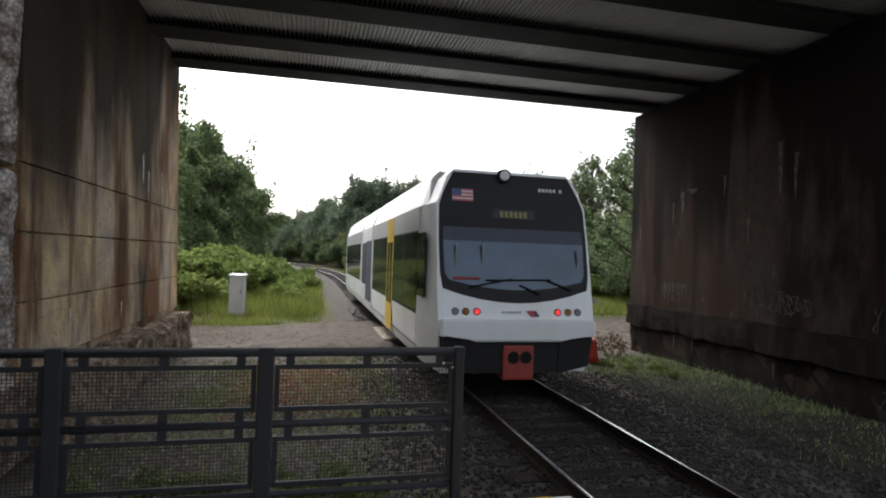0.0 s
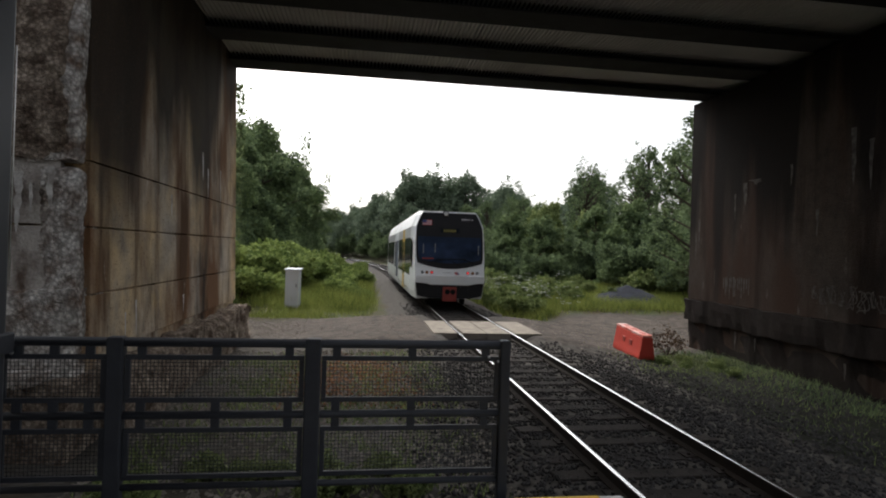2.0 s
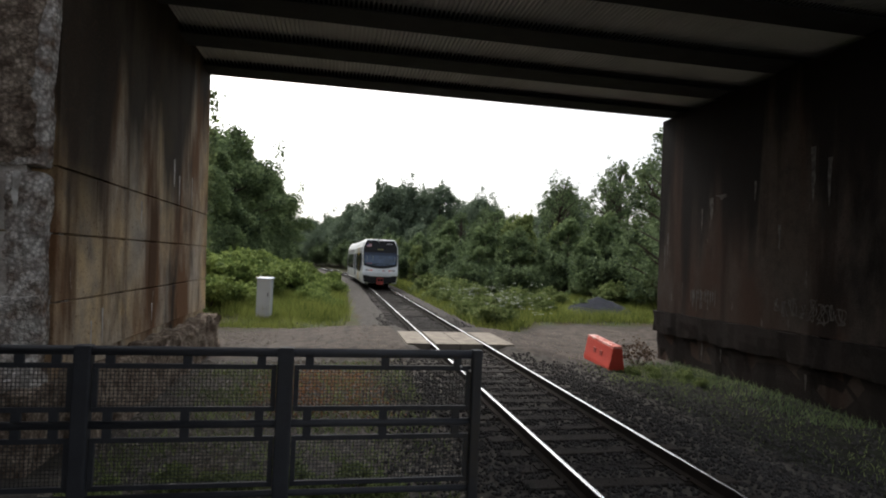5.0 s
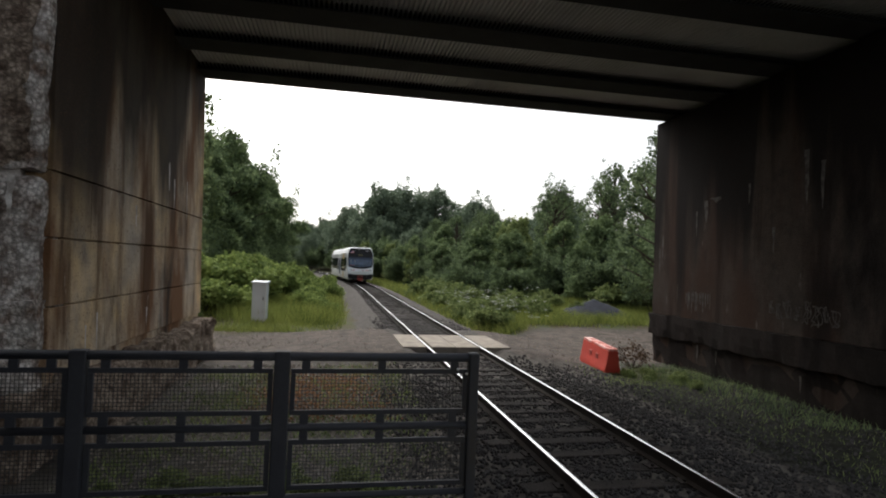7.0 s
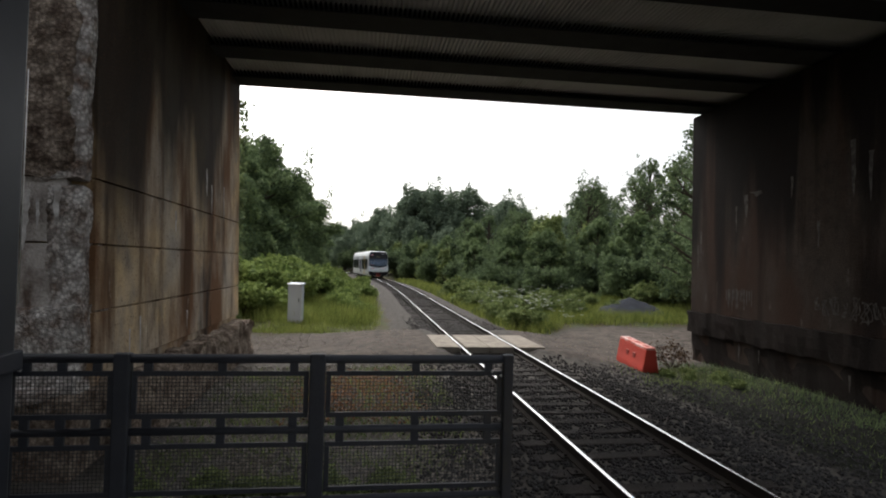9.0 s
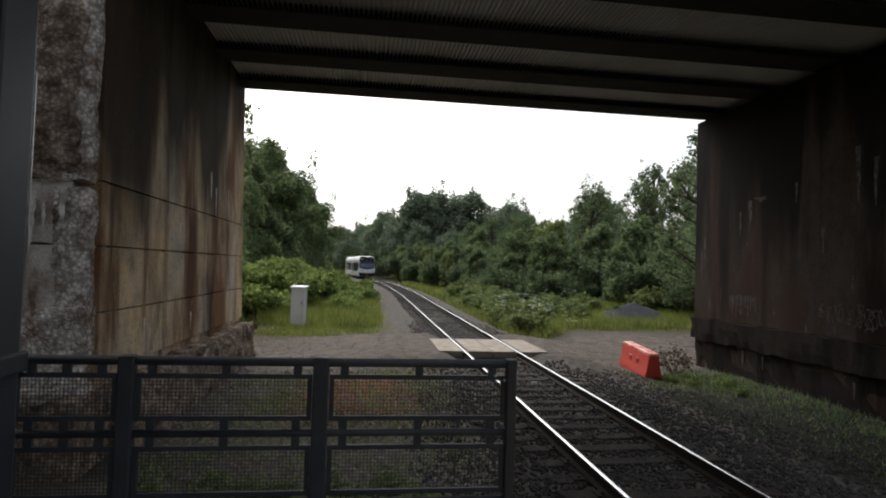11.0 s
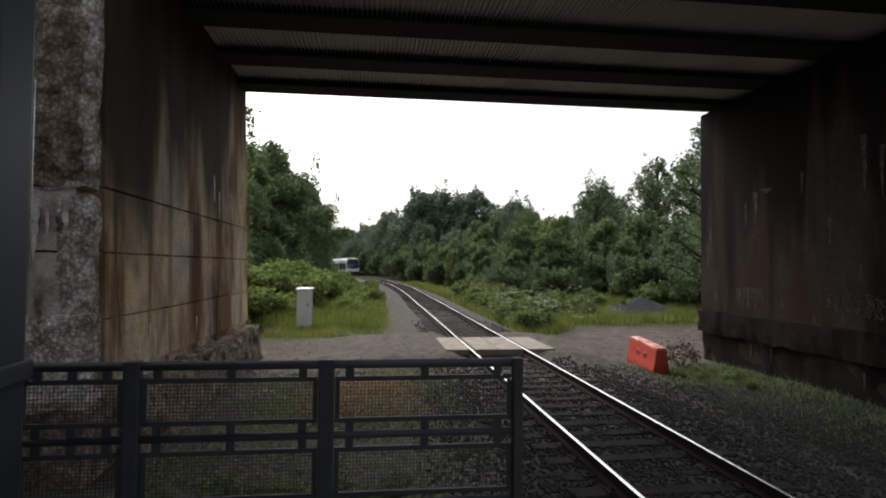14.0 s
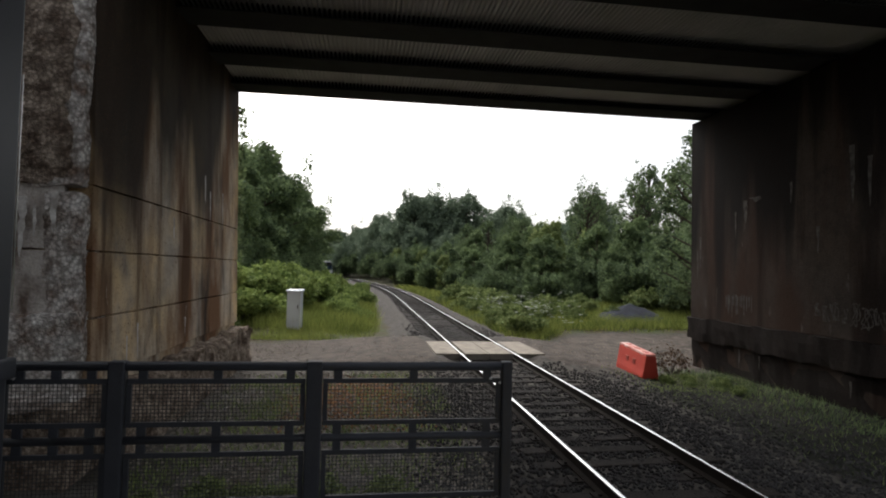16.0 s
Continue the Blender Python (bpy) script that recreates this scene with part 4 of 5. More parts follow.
# ---- track: rails, fastenings, ties ----
def rails():
    top = empty("railway_track", "single railway track with polished rails on old wooden ties", "track", kind="structure")
    prof = [(-0.070, -0.165), (0.070, -0.165), (0.070, -0.150), (0.010, -0.130), (0.010, -0.045), (0.036, -0.030), (0.036, -0.006), (0.022, -0.003), (0.012, 0.0), (-0.008, 0.0), (-0.024, -0.0045), (-0.036, -0.009), (-0.036, -0.030), (-0.010, -0.045), (-0.010, -0.130), (-0.070, -0.150)]
    ss = list(np.arange(-30, 46, 4.0)) + list(np.arange(48, 215, 4.0))
    for off in (-0.753, 0.753):
        bm = bmesh.new()
        prev = None
        for s in ss:
            c, a = track(s)
            ca, sa = math.cos(math.radians(a)), math.sin(math.radians(a))
            cur = [bm.verts.new((c.x + (off + u) * ca, c.y + (off + u) * sa, v)) for u, v in prof]
            if prev:
                for i in range(len(prof)):
                    f = bm.faces.new((prev[i], cur[i], cur[(i + 1) % len(prof)], prev[(i + 1) % len(prof)]))
                    f.material_index = 1 if i in (8, 9) else 0
            prev = cur
        part("rail", bm, (RAIL_RUST, RAIL_TOP), top)
    rnd = random.Random(2)
    shapes = []
    for v in range(4):
        bm = bmesh.new()
        vs = box(bm, -1.3, 1.3, -0.115, 0.115, -0.33, -0.165)
        for q in vs:
            q.co += Vector((rnd.uniform(-.05, .05), rnd.uniform(-.012, .012), rnd.uniform(-.012, .004)))
        bmesh.ops.bevel(bm, geom=list(bm.edges), offset=0.012, segments=1, affect="EDGES")
        for o in (-0.753, 0.753):
            box(bm, o - 0.18, o + 0.18, -0.09, 0.09, -0.168, -0.153)
            for sx in (-0.11, 0.11):
                box(bm, o + sx - 0.014, o + sx + 0.014, -0.05, -0.02, -0.153, -0.128)
        shapes.append(mesh_of("tie", bm, TIE))
    s = -28.0
    while s < 150:
        c, a = track(s)
        if not 15.3 < s < 18.1:
            ob = new("tie", shapes[rnd.randrange(4)])
            ob.parent = top
            ob.matrix_basis = pose(c.x + rnd.uniform(-.04, .04), c.y, rnd.uniform(-.012, .006), 0, 0, a + rnd.uniform(-2.0, 2.0))
        s += 0.54


rails()


# ---- gravel heap ----
def heap():
    bm = bmesh.new()
    n, rings = 40, 12
    cx, cy = 13.75, 28.4
    prev = None
    for j in range(rings + 1):
        u = j / rings
        row = []
        for i in range(n):
            a = 2 * math.pi * i / n
            r = 2.55 * (1 - u) * (1 + 0.12 * noise.noise((math.cos(a) * 2, math.sin(a) * 2, 5)))
            x, y = cx + r * math.cos(a), cy + r * 0.8 * math.sin(a)
            z = ground_z(x, y) - 0.14 + 1.2 * u ** 1.1 * (1 - 0.2 * u) + 0.04 * noise.noise((x * 3, y * 3, u))
            row.append(bm.verts.new((x, y, z)))
        if prev:
            for i in range(n):
                bm.faces.new((prev[i], prev[(i + 1) % n], row[(i + 1) % n], row[i])).smooth = True
        prev = row
    bm.faces.new(prev)
    thing("gravel_mound", bm, HEAP, "low mound of blue-grey gravel beside the dirt road", "gravel")


heap()


# ---- plants ----
RNG = np.random.default_rng(7)


def leaves(centres, size, up=0.3, stretch=1.5):
    """Small pointed leaves, one at each centre, turned at random, as (n, 4, 3)."""
    n = len(centres)
    a = RNG.normal(size=(n, 3))
    a[:, 2] = a[:, 2] * 0.7 - up
    a /= np.linalg.norm(a, axis=1)[:, None]
    b = np.cross(a, RNG.normal(size=(n, 3)))
    b /= np.linalg.norm(b, axis=1)[:, None]
    s = size * RNG.uniform(0.6, 1.35, (n, 1))
    return np.stack([centres - a * s * stretch * 0.5, centres + b * s * 0.45, centres + a * s * stretch * 0.5, centres - b * s * 0.45], axis=1)


def clump(c, r, n, flat=0.8):
    """Points near the surface of a lumpy ball."""
    d = RNG.normal(size=(n, 3))
    d /= np.linalg.norm(d, axis=1)[:, None]
    rr = r * (1 - 0.55 * RNG.random((n, 1)) ** 1.8) * RNG.uniform(0.85, 1.12, (n, 1))
    return np.asarray(c) + d * rr * np.array([1, 1, flat])


def limb(bm, a, b, r0, r1, bend=0.25):
    a, b = Vector(a), Vector(b)
    mid = (a + b) / 2 + Vector(RNG.normal(size=3) * bend)
    tube(bm, a, mid, r0, (r0 + r1) / 2, 7, False)
    tube(bm, mid, b, (r0 + r1) / 2, r1, 7, False)


def tree(h, spread, n_clumps, per, leaf, mat, bare=0.25, airy=1.0, name="tree"):
    """A tapered trunk with limbs; clumps of leaves at the ends of the limbs. Stands at the origin."""
    top = new(name)
    bm = bmesh.new()
    limb(bm, (0, 0, -0.4), (0.2, 0.1, h * 0.55), h * 0.022, h * 0.013, 0.2)
    limb(bm, (0.2, 0.1, h * 0.55), (0, 0, h * 0.9), h * 0.013, h * 0.004, 0.2)
    pts = []
    for k in range(n_clumps):
        u = (k + RNG.random()) / n_clumps
        z = h * (bare + (0.97 - bare) * u)
        w = spread * math.sin(math.pi * min(0.98, 0.18 + 0.80 * u)) ** 0.7 * RNG.uniform(0.35, 1.0)
        a = k * 2.4 + RNG.uniform(-0.5, 0.5)
        c = np.array([w * math.cos(a), w * math.sin(a), z])
        r = spread * RNG.uniform(0.22, 0.40) * airy
        limb(bm, (0.1, 0.05, max(0.3, z - h * 0.16)), c, h * 0.008, h * 0.002, 0.15)
        pts.append(clump(c, r, int(per * (r / spread) * 3.2), 0.75))
        for _ in range(4):
            tip = c + RNG.normal(size=3) * r * 0.52
            tip[2] += r * 0.25
            pts.append(tip + RNG.normal(size=(int(per * 0.12), 3)) * r * np.array([0.2, 0.2, 0.26]))
    part("trunk", bm, BARK, top)
    crown = new("crown", quads("crown", leaves(np.concatenate(pts), leaf), mat))
    crown.parent = top
    return top


def bush(r, h, n, leaf, mat, name="bush", lumps=9):
    top = new(name)
    bm = bmesh.new()
    pts = []
    for k in range(lumps):
        a, w = k * 2.4, r * 0.75 * math.sqrt((k + 0.3) / lumps)
        c = np.array([w * math.cos(a), w * math.sin(a), h * RNG.uniform(0.35, 0.72) * (1 - 0.35 * (w / r) ** 2)])
        limb(bm, (c[0] * 0.3, c[1] * 0.3, -0.2), c, 0.03, 0.012, 0.1)
        rr = min(r * 0.45, h * 0.42) * RNG.uniform(0.75, 1.15)
        pts.append(clump(c, rr, n // lumps, 0.95))
        for _ in range(7):
            way = RNG.normal(size=3) * np.array([0.8, 0.8, 0.5]) + np.array([0, 0, 0.6])
            reach = rr * RNG.uniform(0.7, 1.65) * way / np.linalg.norm(way)
            along = RNG.uniform(0.45, 1.0, (n // lumps // 10 + 3, 1))
            pts.append(c + reach * along + RNG.normal(size=(len(along), 3)) * rr * 0.11)
    p = np.concatenate(pts)
    p[:, 2] = np.abs(p[:, 2])
    part("branching_stem", bm, BARK, top)
    crown = new("foliage", quads("foliage", leaves(p, leaf), mat))
    crown.parent = top
    return top


def plant(kinds, spots, label, category, group):
    """Sets plants of the given kinds at (x, y, scale); each kind is used for its first spot, then copied."""
    used = set()
    for i, (x, y, s) in enumerate(spots):
        k = i % len(kinds)
        m = Matrix.LocRotScale((x, y, ground_z(x, y) - 0.05), Euler((0, 0, i * 2.1)), (s, s, s * (0.92 + 0.16 * ((i * 7) % 5) / 4)))
        if k in used:
            ob = copy_thing(kinds[k], m)
        else:
            ob = kinds[k]
            used.add(k)
            ob["first"] = 1
            firsts.append((ob, m))
        tagged(ob, label, category, group)
    for ob, m in firsts:
        ob.matrix_basis = m
        del ob["first"]
    firsts.clear()


firsts = []
TREES = [tree(10, 3.7, 46, 560, 0.17, LEAF_TREE, 0.12, 0.9), tree(10, 3.3, 42, 560, 0.16, LEAF_TREE, 0.16, 0.88), tree(10, 4.1, 50, 520, 0.18, LEAF_TREE, 0.10, 0.88)]
plant(TREES, [(-11.2, 34, 0.80), (-9.9, 42, 0.98), (-12.9, 40, 0.85), (-9.1, 50, 1.2), (-11.8, 56, 1.1), (-8.5, 60, 0.90), (-8.1, 69, 1.08), (-10.8, 74, 0.95), (-8.2, 82, 0.84), (-9.3, 95, 0.85), (-11.8, 108, 0.9), (-15.3, 66, 1.1), (-16, 50, 1.0), (-14.3, 124, 0.9), (-17, 140, 0.95), (-18, 32, 0.8)],
      "leafy green deciduous tree on the railway bank", "tree", "trees along the far bank")
LACY = [tree(10, 2.6, 54, 150, 0.12, LEAF_SHADED, 0.2, 0.55), tree(10, 3.0, 60, 150, 0.12, LEAF_SHADED, 0.2, 0.52)]
plant(LACY, [(13.9, 21.5, 0.96), (21.8, 54, 1.09), (25.5, 49, 1.13), (22.5, 45, 1.02), (28.5, 44, 1.23), (18.6, 66, 0.94), (24.5, 60, 1.07), (31, 52, 1.28), (16, 74, 0.92), (20.5, 78, 0.96), (15.6, 88, 1.02), (19.0, 26.0, 1.0)],
      "slender airy tree with sparse leaves", "tree", "sparse trees on the bank")
FAR = [tree(10, 3.6, 34, 380, 0.20, LEAF_HAZE, 0.1), tree(10, 4.2, 38, 360, 0.21, LEAF_HAZE, 0.12)]
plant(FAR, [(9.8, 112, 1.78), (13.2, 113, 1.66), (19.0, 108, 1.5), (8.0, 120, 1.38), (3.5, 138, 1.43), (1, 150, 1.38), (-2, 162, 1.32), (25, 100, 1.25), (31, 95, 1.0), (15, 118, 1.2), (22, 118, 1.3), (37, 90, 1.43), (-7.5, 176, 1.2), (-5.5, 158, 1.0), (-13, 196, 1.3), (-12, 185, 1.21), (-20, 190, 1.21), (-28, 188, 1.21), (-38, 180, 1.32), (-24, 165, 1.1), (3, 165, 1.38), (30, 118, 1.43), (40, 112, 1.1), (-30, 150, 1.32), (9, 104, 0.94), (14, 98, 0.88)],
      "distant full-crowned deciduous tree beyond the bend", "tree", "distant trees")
BUSHES = [bush(2.6, 4.6, 8000, 0.14, LEAF_SHADED, lumps=14), bush(2.3, 4.0, 7500, 0.135, LEAF_SHADED, lumps=12), bush(2.8, 5.0, 8500, 0.15, LEAF_SHADED, lumps=15)]
plant(BUSHES, [(11.4, 46, 0.75), (16.5, 40, 0.95), (21, 38, 1.1), (12, 51, 0.95), (19, 46, 1.15), (9.8, 57, 0.8), (14.5, 58, 1.15), (8.3, 68, 0.95), (10, 76, 1.15), (13, 70, 1.35), (7.2, 84, 1.1), (5.5, 95, 1.15), (9, 90, 1.4), (4.2, 108, 1.3), (3, 120, 1.4), (7, 104, 1.5), (1.5, 132, 1.4), (-0.5, 146, 1.5), (-4.0, 152, 1.4), (-6.5, 160, 1.5), (-9.5, 170, 1.5), (-13, 180, 1.6), (18, 53, 1.35), (22, 43, 1.3), (27, 38, 1.4), (16.5, 33.5, 0.9), (19.5, 33, 1.0), (23, 32, 1.15), (12, 37, 0.7),
               (-9.5, 37, 0.8), (-7.5, 46, 0.85), (-7.8, 55, 0.85), (-7.5, 64, 0.8), (-7.5, 74, 0.8), (-7.9, 88, 0.8), (-9.5, 100, 0.85), (-12.3, 113, 0.9), (-16.3, 128, 1), (-13, 35, 0.9), (-5.9, 58, 0.55), (-13.5, 28, 0.9), (26, 30, 1.2), (17.5, 28, 0.8)],
      "dense roadside shrub with shade in its leaf colour", "bush", "shrubs on the banks")
BRIGHT = [bush(1.5, 1.9, 3400, 0.14, LEAF_BUSH, "bright_shrub", 13), bush(1.7, 1.6, 3600, 0.14, LEAF_BUSH, "bright_shrub", 14)]
plant(BRIGHT, [(-3.6, 29.5, 1.0), (-5.2, 28.2, 1.05), (-6.9, 27.4, 1.1), (-8.8, 27.2, 1.1), (-4.6, 32.5, 1.15), (-6.6, 31.5, 1.2), (-8.8, 31, 1.25), (-3.2, 34, 0.95), (-3.6, 38, 1.05), (-5.6, 37, 1.2), (-2.7, 42, 0.85), (-4.4, 43.5, 1.1), (-3.2, 48, 0.9), (-4.8, 50, 1.1), (-3.2, 54, 0.9), (-5.1, 60, 0.9), (-5.3, 67, 0.9), (-5.5, 75, 0.9), (-5.2, 25, 0.75), (-6.8, 24.4, 0.8), (-8.3, 24.2, 0.85), (-10.5, 25, 1.0), (-10.4, 29, 1.2), (-4.2, 26.3, 0.7), (-6.2, 83, 0.9), (-7.3, 93, 0.95), (-8.9, 104, 1.0)] + [(-0.1 - 0.36 * (i % 7) - 0.2 * (i % 3), 28 + 1.5 * i, 0.36 + 0.11 * (i % 4)) for i in range(22)],
      "bright green knotweed shrub with broad leaves", "shrub", "bright shrubs on the bank")
SAPLING = [tree(6, 1.9, 24, 330, 0.15, LEAF_TREE, 0.04, 0.95, "sapling"), tree(6, 2.3, 26, 330, 0.16, LEAF_TREE, 0.05, 0.9, "sapling"), tree(6, 1.6, 20, 330, 0.14, LEAF_WEED, 0.05, 1.0, "sapling")]
plant(SAPLING, [(10.9, 43.5, 0.66), (13.3, 41.5, 0.80), (14.8, 44, 0.95), (17.6, 42, 0.98), (19.3, 39, 0.95), (22.4, 41, 0.9), (24.5, 37, 0.85), (12.6, 48, 0.85), (15.8, 50, 1.05), (9.9, 52, 0.7), (11.2, 60, 0.9), (8.9, 64, 0.72), (12.8, 66, 1.05), (9.3, 73, 0.85), (8.0, 80, 0.85), (11.5, 82, 1.1), (6.9, 91, 0.9), (5.6, 101, 0.95), (8.2, 97, 1.1), (17.5, 57, 1.1), (20.5, 50, 1.1), (26, 42, 1.15), (16.2, 35.5, 0.6), (20.5, 34.5, 0.75)],
      "young leafy tree with uneven shoots on the bank", "tree", "young trees on the bank")
MID = [bush(1.9, 2.6, 4200, 0.12, LEAF_SHADED, "understory_shrub", 12), bush(1.7, 3.2, 4200, 0.12, LEAF_SHADED, "understory_shrub", 11)]
mr = random.Random(5)
plant(MID, [(9.2 + 0.62 * i + mr.uniform(-.4, .4), 42 - 0.22 * i + mr.uniform(-3, 4), mr.uniform(0.4, 1.1)) for i in range(24)] + [(9.3 - 0.09 * i + mr.uniform(-.6, 1.2), 42 + 3.2 * i + mr.uniform(-1.2, 1.2), mr.uniform(0.22, 0.5)) for i in range(20)],
      "mid-green understory shrub at the wood's edge", "shrub", "understory shrubs")
WEEDS = [bush(0.9, 0.95, 700, 0.12, LEAF_WEED, "weed", 8), bush(0.8, 1.25, 640, 0.11, LEAF_WEED, "weed", 7)]
wr = random.Random(11)
clear = lambda spots: [(x, y, s) for x, y, s in spots if not (y < 28.2 and 8.4 < x < 16.5) and y > 21.2 + 4 * smooth(5.5, 9.0, x)]  # noqa: E731
plant(WEEDS, clear([(wr.uniform(5.8, 13.5), wr.uniform(22, 36), wr.uniform(0.4, 0.95)) for _ in range(95)]) + [(wr.uniform(5.9, 9.5), wr.uniform(34, 44), wr.uniform(0.7, 1.3)) for _ in range(26)] + [(wr.uniform(15.6, 23), wr.uniform(30, 34), wr.uniform(0.8, 1.4)) for _ in range(22)] + [(wr.uniform(-7.5, -5.2), wr.uniform(21.6, 23.5), wr.uniform(0.4, 0.7)) for _ in range(8)] + [(wr.uniform(7.4, 9.2), wr.uniform(11.8, 13.8), wr.uniform(0.12, 0.24)) for _ in range(9)] + [(wr.uniform(-2.4, 0.6), wr.uniform(5.0, 6.6), wr.uniform(0.16, 0.34)) for _ in range(20)],
      "leafy green weed clump on the verge", "weed", "weeds beside the track")


def blades(name, spots, h, mat, label, lean=0.35, width=0.012):
    """Grass: one narrow bent blade (two triangles) at each (x, y)."""
    n = len(spots)
    base = np.array([(x, y, ground_z(x, y) - 0.01) for x, y in spots])
    a = RNG.uniform(0, 2 * math.pi, n)
    hh = h * RNG.uniform(0.4, 1.25, n)
    side = np.stack([np.cos(a), np.sin(a), np.zeros(n)], 1) * width
    tip = base + np.stack([RNG.normal(size=n) * lean * hh, RNG.normal(size=n) * lean * hh, hh], 1)
    ob = new(name, quads(name, np.stack([base - side, base + side, tip], 1), mat))
    tagged(ob, label, "grass", kind="stuff")


def scatter(n, x0, x1, y0, y1, keep):
    out = []
    while len(out) < n:
        x, y = RNG.uniform(x0, x1), RNG.uniform(y0, y1)
        if RNG.random() < keep(x, y):
            out.append((x, y))
    return out


patchy = lambda x, y: 0.5 + 0.9 * noise.noise((x * 0.6, y * 0.6, 9))  # noqa: E731
blades("verge_grass", scatter(13000, -9, 1.0, 20.6, 27, lambda x, y: patchy(x, y) * min(1, max(0, (0.5 - x) / 1.2))), 0.22, GRASS, "short bright grass along the dirt road")
blades("tall_grass", scatter(30000, -4.5, 1.3, 23.5, 50, lambda x, y: min(1, max(0, (0.75 - x) / 1.2)) * (0.4 + 0.6 * smooth(24, 28, y))), 0.58, GRASS, "tall bright grass on the bank", 0.3, 0.02)
blades("weedy_grass", scatter(30000, 5.4, 20, 20.2, 36, lambda x, y: (0.25 + patchy(x, y) * smooth(5.4, 6.6, x)) * smooth(0, 1.5, y - 20.0 - 4.0 * smooth(5.9, 9.4, x))), 0.42, GRASS, "rough grass between the weeds", 0.35, 0.018)
blades("bank_grass", scatter(9000, 3.5, 11, 34, 80, lambda x, y: smooth(1.9, 2.6, x - track_x(round(y, 1))) * smooth(5.5, 3.5, x - track_x(round(y, 1)))), 0.55, GRASS, "long grass at the foot of the bank", 0.35, 0.03)
blades("shaded_grass", scatter(4200, 6.0, 9.7, 6.0, 15.0, lambda x, y: min(1, 0.15 + max(0.0, patchy(x * 1.3, y * 1.3))) * (0.2 + 0.8 * smooth(10.6, 13.0, y)) * smooth(15.0, 14.2, y) * smooth(6.0, 7.2, x)), 0.085, LEAF_WEED, "thin short grass round the plastic barrier", 0.5, 0.008)
# darker leaf colour here stands for the shade at the wall's foot
blades("wall_grass", scatter(1500, 7.9, 9.72, 8.5, 15.2, lambda x, y: smooth(7.9, 8.9, x) * min(1, 0.3 + max(0.0, patchy(x, y)))), 0.15, LEAF_SHADED, "uncut grass along the foot of the wall, in the shaded leaf colour", 0.45, 0.011)
blades("trackside_weeds", scatter(5200, -2.8, 1.6, 4.6, 14, lambda x, y: max(0, patchy(x * 1.6, y * 1.6) - 0.2)), 0.13, LEAF_WEED, "sparse weeds in the gravel", 0.5, 0.012)


def flowers():
    pts = scatter(200, 6, 12.5, 22.5, 36, lambda x, y: 0 if x > 9.4 and y < 32 else max(0, patchy(x * 0.7, y * 0.7)))
    c = np.array([(x, y, ground_z(x, y) + RNG.uniform(0.55, 1.25)) for x, y in pts])
    q = np.concatenate([c + RNG.normal(size=c.shape) * np.array([0.05, 0.05, 0.01]) for _ in range(9)])
    ob = new("wild_flowers", quads("wild_flowers", leaves(q, 0.05, 0, 1.0), FLOWER))
    tagged(ob, "white flat-topped wild flowers over the weeds", "flowers", kind="stuff")


flowers()


def ivy():
    """Vine leaves that hang round the far edges of the abutments."""
    p = []
    for k in range(14):
        z = 2.4 + 4.4 * (k + RNG.random()) / 14
        p.append(np.array([-3.47, 16.28, z]) + RNG.normal(size=(26, 3)) * np.array([0.07, 0.08, 0.16]))
    ob = new("ivy", quads("ivy", leaves(np.concatenate(p), 0.10), LEAF_TREE))
    tagged(ob, "ivy leaves hanging at the concrete edge", "ivy")


ivy()


def dry_brush():
    top = empty("dry_brush", "brown dry brush beside the plastic barrier", "brush", pose(8.35, 14.7, ground_z(8.35, 14.7)))
    bm = bmesh.new()
    tips = []
    for k in range(12):
        a = k * 2.4
        tip = (0.45 * math.cos(a), 0.3 * math.sin(a), RNG.uniform(0.25, 0.75))
        limb(bm, (0, 0, -0.05), tip, 0.012, 0.004, 0.08)
        tips.append(np.array(tip) * 0.8 + RNG.normal(size=(26, 3)) * 0.10)
    part("branching_stem", bm, BARK, top)
    crown = new("foliage", quads("foliage", leaves(np.concatenate(tips), 0.06), DRY))
    crown.parent = top


dry_brush()


# ---- loose ballast ----
def ballast():
    spots = scatter(15000, 0.6, 7.2, 3.9, 26, lambda x, y: (1.0 if y < 12 else 0.45) * (0.35 + 0.65 * (abs(x - TRACK_X) < 2.4)) * (0 if 14.6 < y < 20.6 or (y > 14 and abs(x - TRACK_X) > 1.75) else 1) * smooth(27, 19, y))
    c = np.array([(x, y, ground_z(x, y) + 0.01) for x, y in spots])
    n = len(c)
    ax = np.array([(1, 0, 0), (-1, 0, 0), (0, 1, 0), (0, -1, 0), (0, 0, 1), (0, 0, -1)], float)
    v = c[:, None, :] + ax[None] * RNG.uniform(0.014, 0.042, (n, 6, 1)) + RNG.normal(size=(n, 6, 3)) * 0.006
    tri = [(0, 2, 4), (2, 1, 4), (1, 3, 4), (3, 0, 4), (2, 0, 5), (1, 2, 5), (3, 1, 5), (0, 3, 5)]
    me = bpy.data.meshes.new("ballast")
    idx = (np.arange(n)[:, None, None] * 6 + np.array(tri)[None]).reshape(-1, 3)
    me.vertices.add(n * 6)
    me.vertices.foreach_set("co", v.astype(np.float32).ravel())
    me.loops.add(len(idx) * 3)
    me.loops.foreach_set("vertex_index", idx.astype(np.int32).ravel())
    me.polygons.add(len(idx))
    me.polygons.foreach_set("loop_start", np.arange(0, len(idx) * 3, 3, dtype=np.int32))
    me.polygons.foreach_set("loop_total", np.full(len(idx), 3, dtype=np.int32))
    me.materials.append(STONE)
    me.update(calc_edges=True)
    tagged(new("ballast", me), "loose grey crushed-stone ballast round the ties", "ballast", kind="stuff")


ballast()


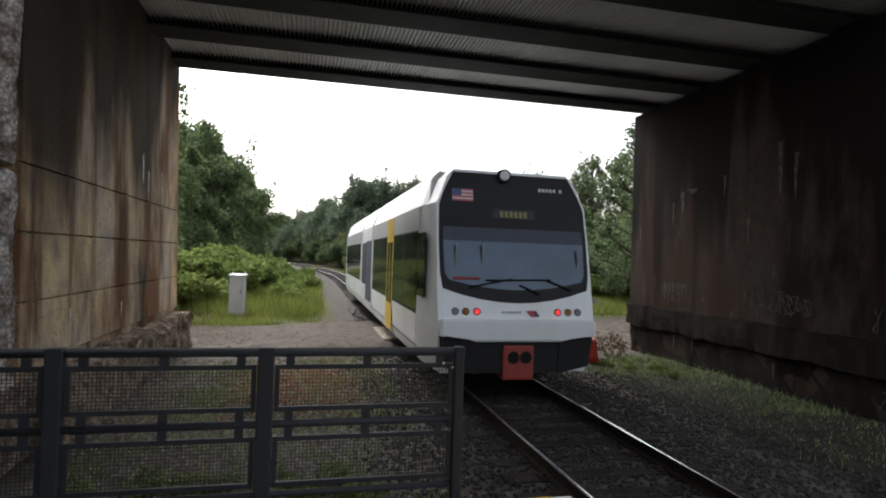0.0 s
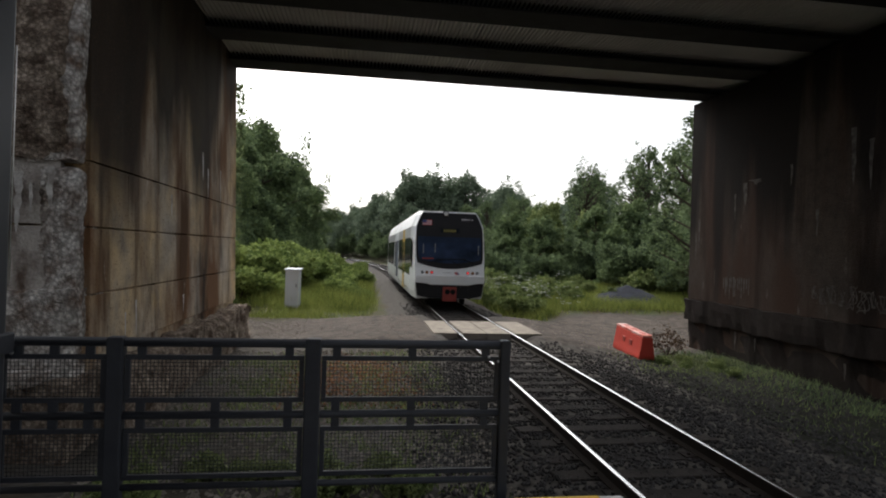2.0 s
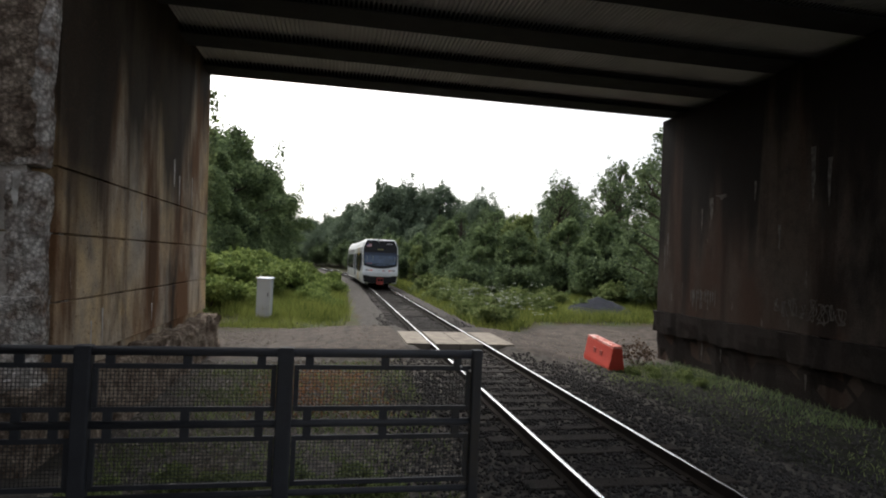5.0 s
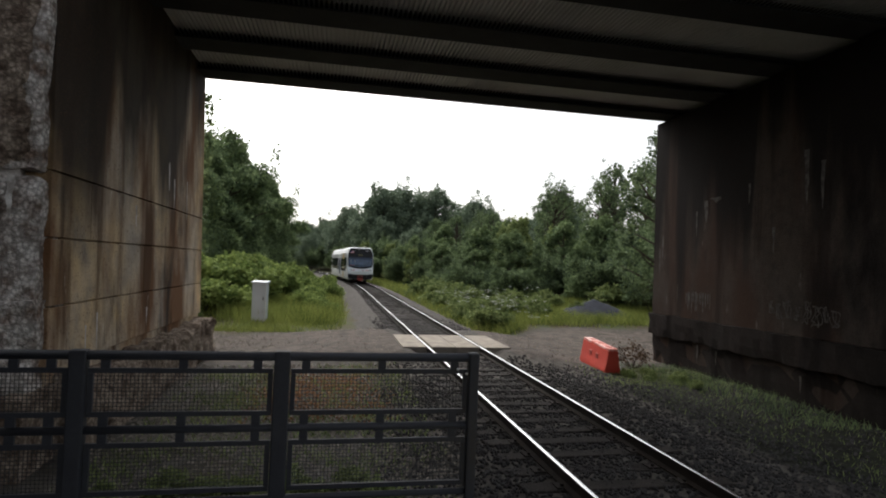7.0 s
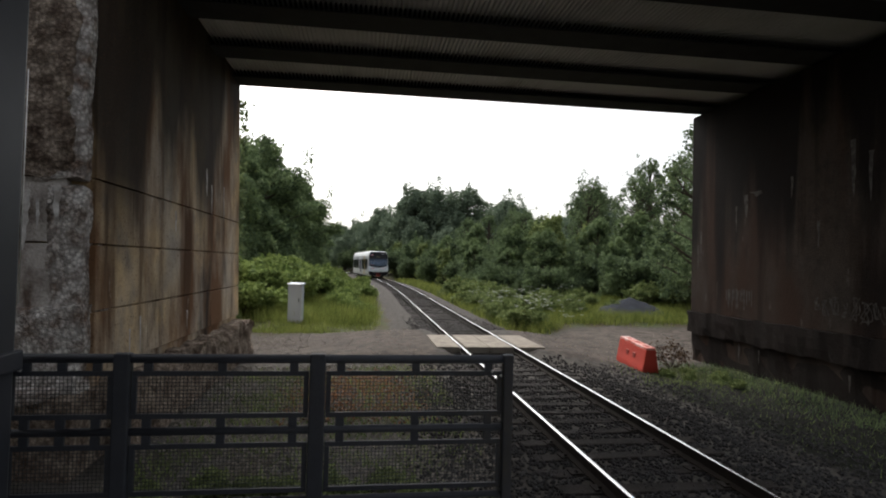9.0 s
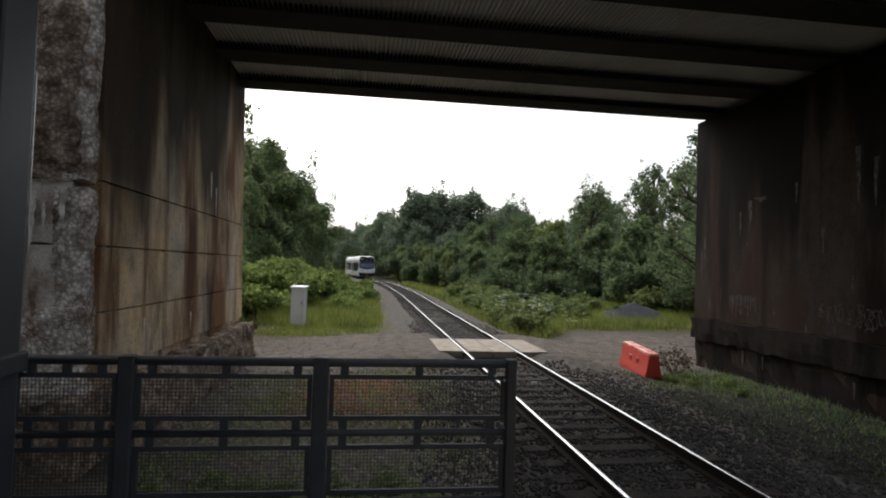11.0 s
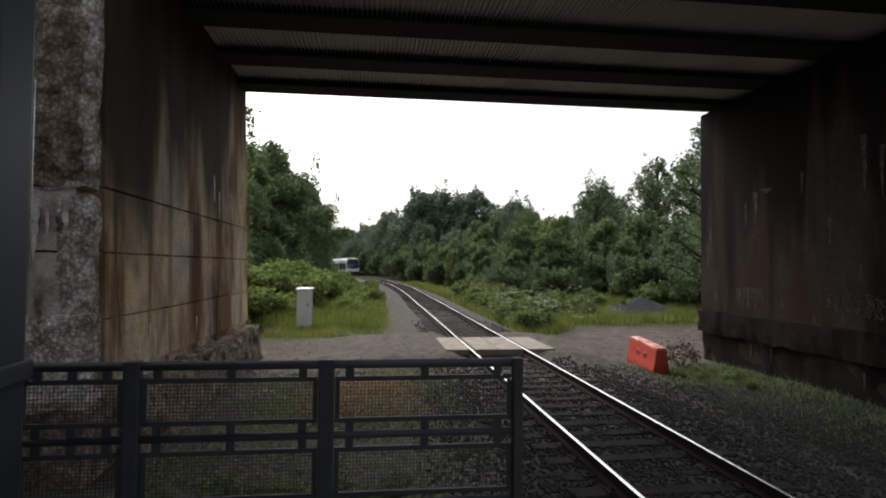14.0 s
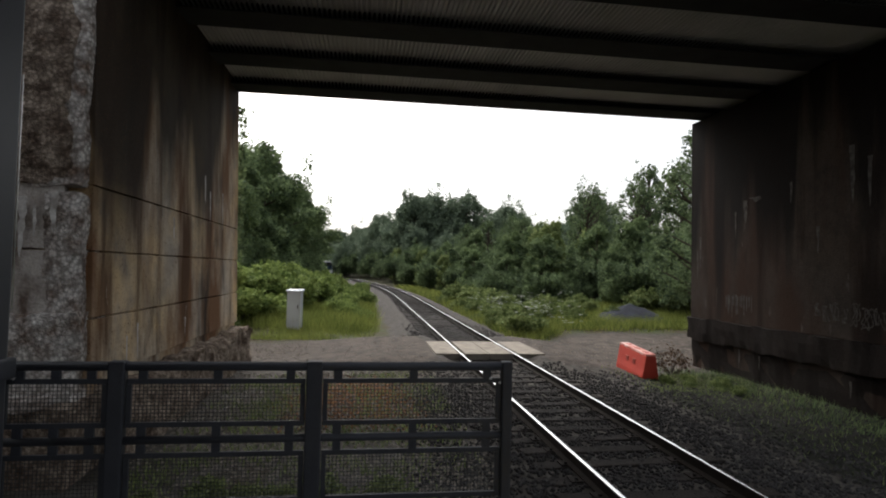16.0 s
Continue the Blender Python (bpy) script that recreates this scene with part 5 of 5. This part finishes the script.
def road_stones():
    spots = scatter(1500, -6, 12, 13.6, 22, lambda x, y: 0.0 if abs(x - TRACK_X) < 1.7 else 1.0)
    c = np.array([(x, y, ground_z(x, y)) for x, y in spots])
    s = RNG.uniform(0.012, 0.045, (len(c), 1, 1))
    v = c[:, None, :] + np.array([(1, 0, 0), (-0.5, 0.87, 0), (-0.5, -0.87, 0), (0, 0, 0.8)])[None] * s + RNG.normal(size=(len(c), 4, 3)) * 0.005
    tri = np.concatenate([v[:, [0, 1, 3]], v[:, [1, 2, 3]], v[:, [2, 0, 3]]])
    tagged(new("road_stones", quads("road_stones", tri, ROAD_STONE)), "scattered small stones on the dirt road", "stones", kind="stuff")


def gravel_patch():
    spots = scatter(6000, -6, -1.2, 16.0, 21, lambda x, y: smooth(-1.2, -3.2, x))
    c = np.array([(x, y, ground_z(x, y)) for x, y in spots])
    s = RNG.uniform(0.010, 0.032, (len(c), 1, 1))
    v = c[:, None, :] + np.array([(1, 0, 0), (-0.5, 0.87, 0), (-0.5, -0.87, 0), (0, 0, 0.55)])[None] * s + RNG.normal(size=(len(c), 4, 3)) * 0.005
    tri = np.concatenate([v[:, [0, 1, 3]], v[:, [1, 2, 3]], v[:, [2, 0, 3]]])
    tagged(new("gravel_patch", quads("gravel_patch", tri, ROAD_STONE)), "loose grey gravel between the footing and the verge", "gravel", kind="stuff")


def trackside_gravel(name, count, x0, x1, mat, label):
    spots = scatter(count, x0, x1, 4.2, 14.2, lambda x, y: min(1, 0.35 + max(0, patchy(x, y))))
    c = np.array([(x, y, ground_z(x, y)) for x, y in spots])
    s = RNG.uniform(0.014, 0.05, (len(c), 1, 1))
    v = c[:, None, :] + np.array([(1, 0, 0), (-0.5, 0.87, 0), (-0.5, -0.87, 0), (0, 0, 0.8)])[None] * s + RNG.normal(size=(len(c), 4, 3)) * 0.007
    tri = np.concatenate([v[:, [0, 1, 3]], v[:, [1, 2, 3]], v[:, [2, 0, 3]]])
    tagged(new(name, quads(name, tri, mat)), label, "gravel", kind="stuff")


def leaf_litter():
    spots = scatter(3200, -2.0, 1.8, 8.6, 14.0, lambda x, y: smooth(1.7, 0.5, abs(x + 0.2)) * smooth(2.8, 1.0, abs(y - 11.4)) * min(1, 0.3 + max(0, patchy(x, y))))
    c = np.array([(x, y, ground_z(x, y) + RNG.uniform(0.01, 0.04)) for x, y in spots])
    tagged(new("leaf_litter", quads("leaf_litter", leaves(c, 0.045, 0.0, 1.3), LITTER)), "red-brown dead leaves on the gravel", "leaves", kind="stuff")


road_stones()
gravel_patch()
trackside_gravel("trackside_gravel", 9000, -3.0, 1.7, ROAD_STONE, "coarse pale stones beside the track")
trackside_gravel("wall_rubble", 4200, 5.6, 9.6, STONE, "dark stones and rubble at the foot of the wall")
leaf_litter()


# ---- the train's run ----
def motions():
    trips, mods, leads = [], [], []
    for i in range(33):
        t = i * 0.5
        s = 9.1 + 6.2 * t + 0.22 * t * t if t <= 8 else 72.8 + 9.7 * (t - 8)

        def lie(a, b):
            p, q = track(a)[0], track(b)[0]
            return Matrix.Translation(p) @ (pose(0, 0, 0, 0, 0, math.degrees(math.atan2(-(q.x - p.x), q.y - p.y))))

        base = lie(s, s + 9.5)
        trips.append((t, base))
        mods.append((t, base.inverted() @ lie(s + 9.8, s + 13.2)))
        leads.append((t, base.inverted() @ lie(s + 13.5, s + 23.0)))
    walk(TRAIN, trips)
    walk(MODULE, mods)
    walk(LEAD, leads)


motions()
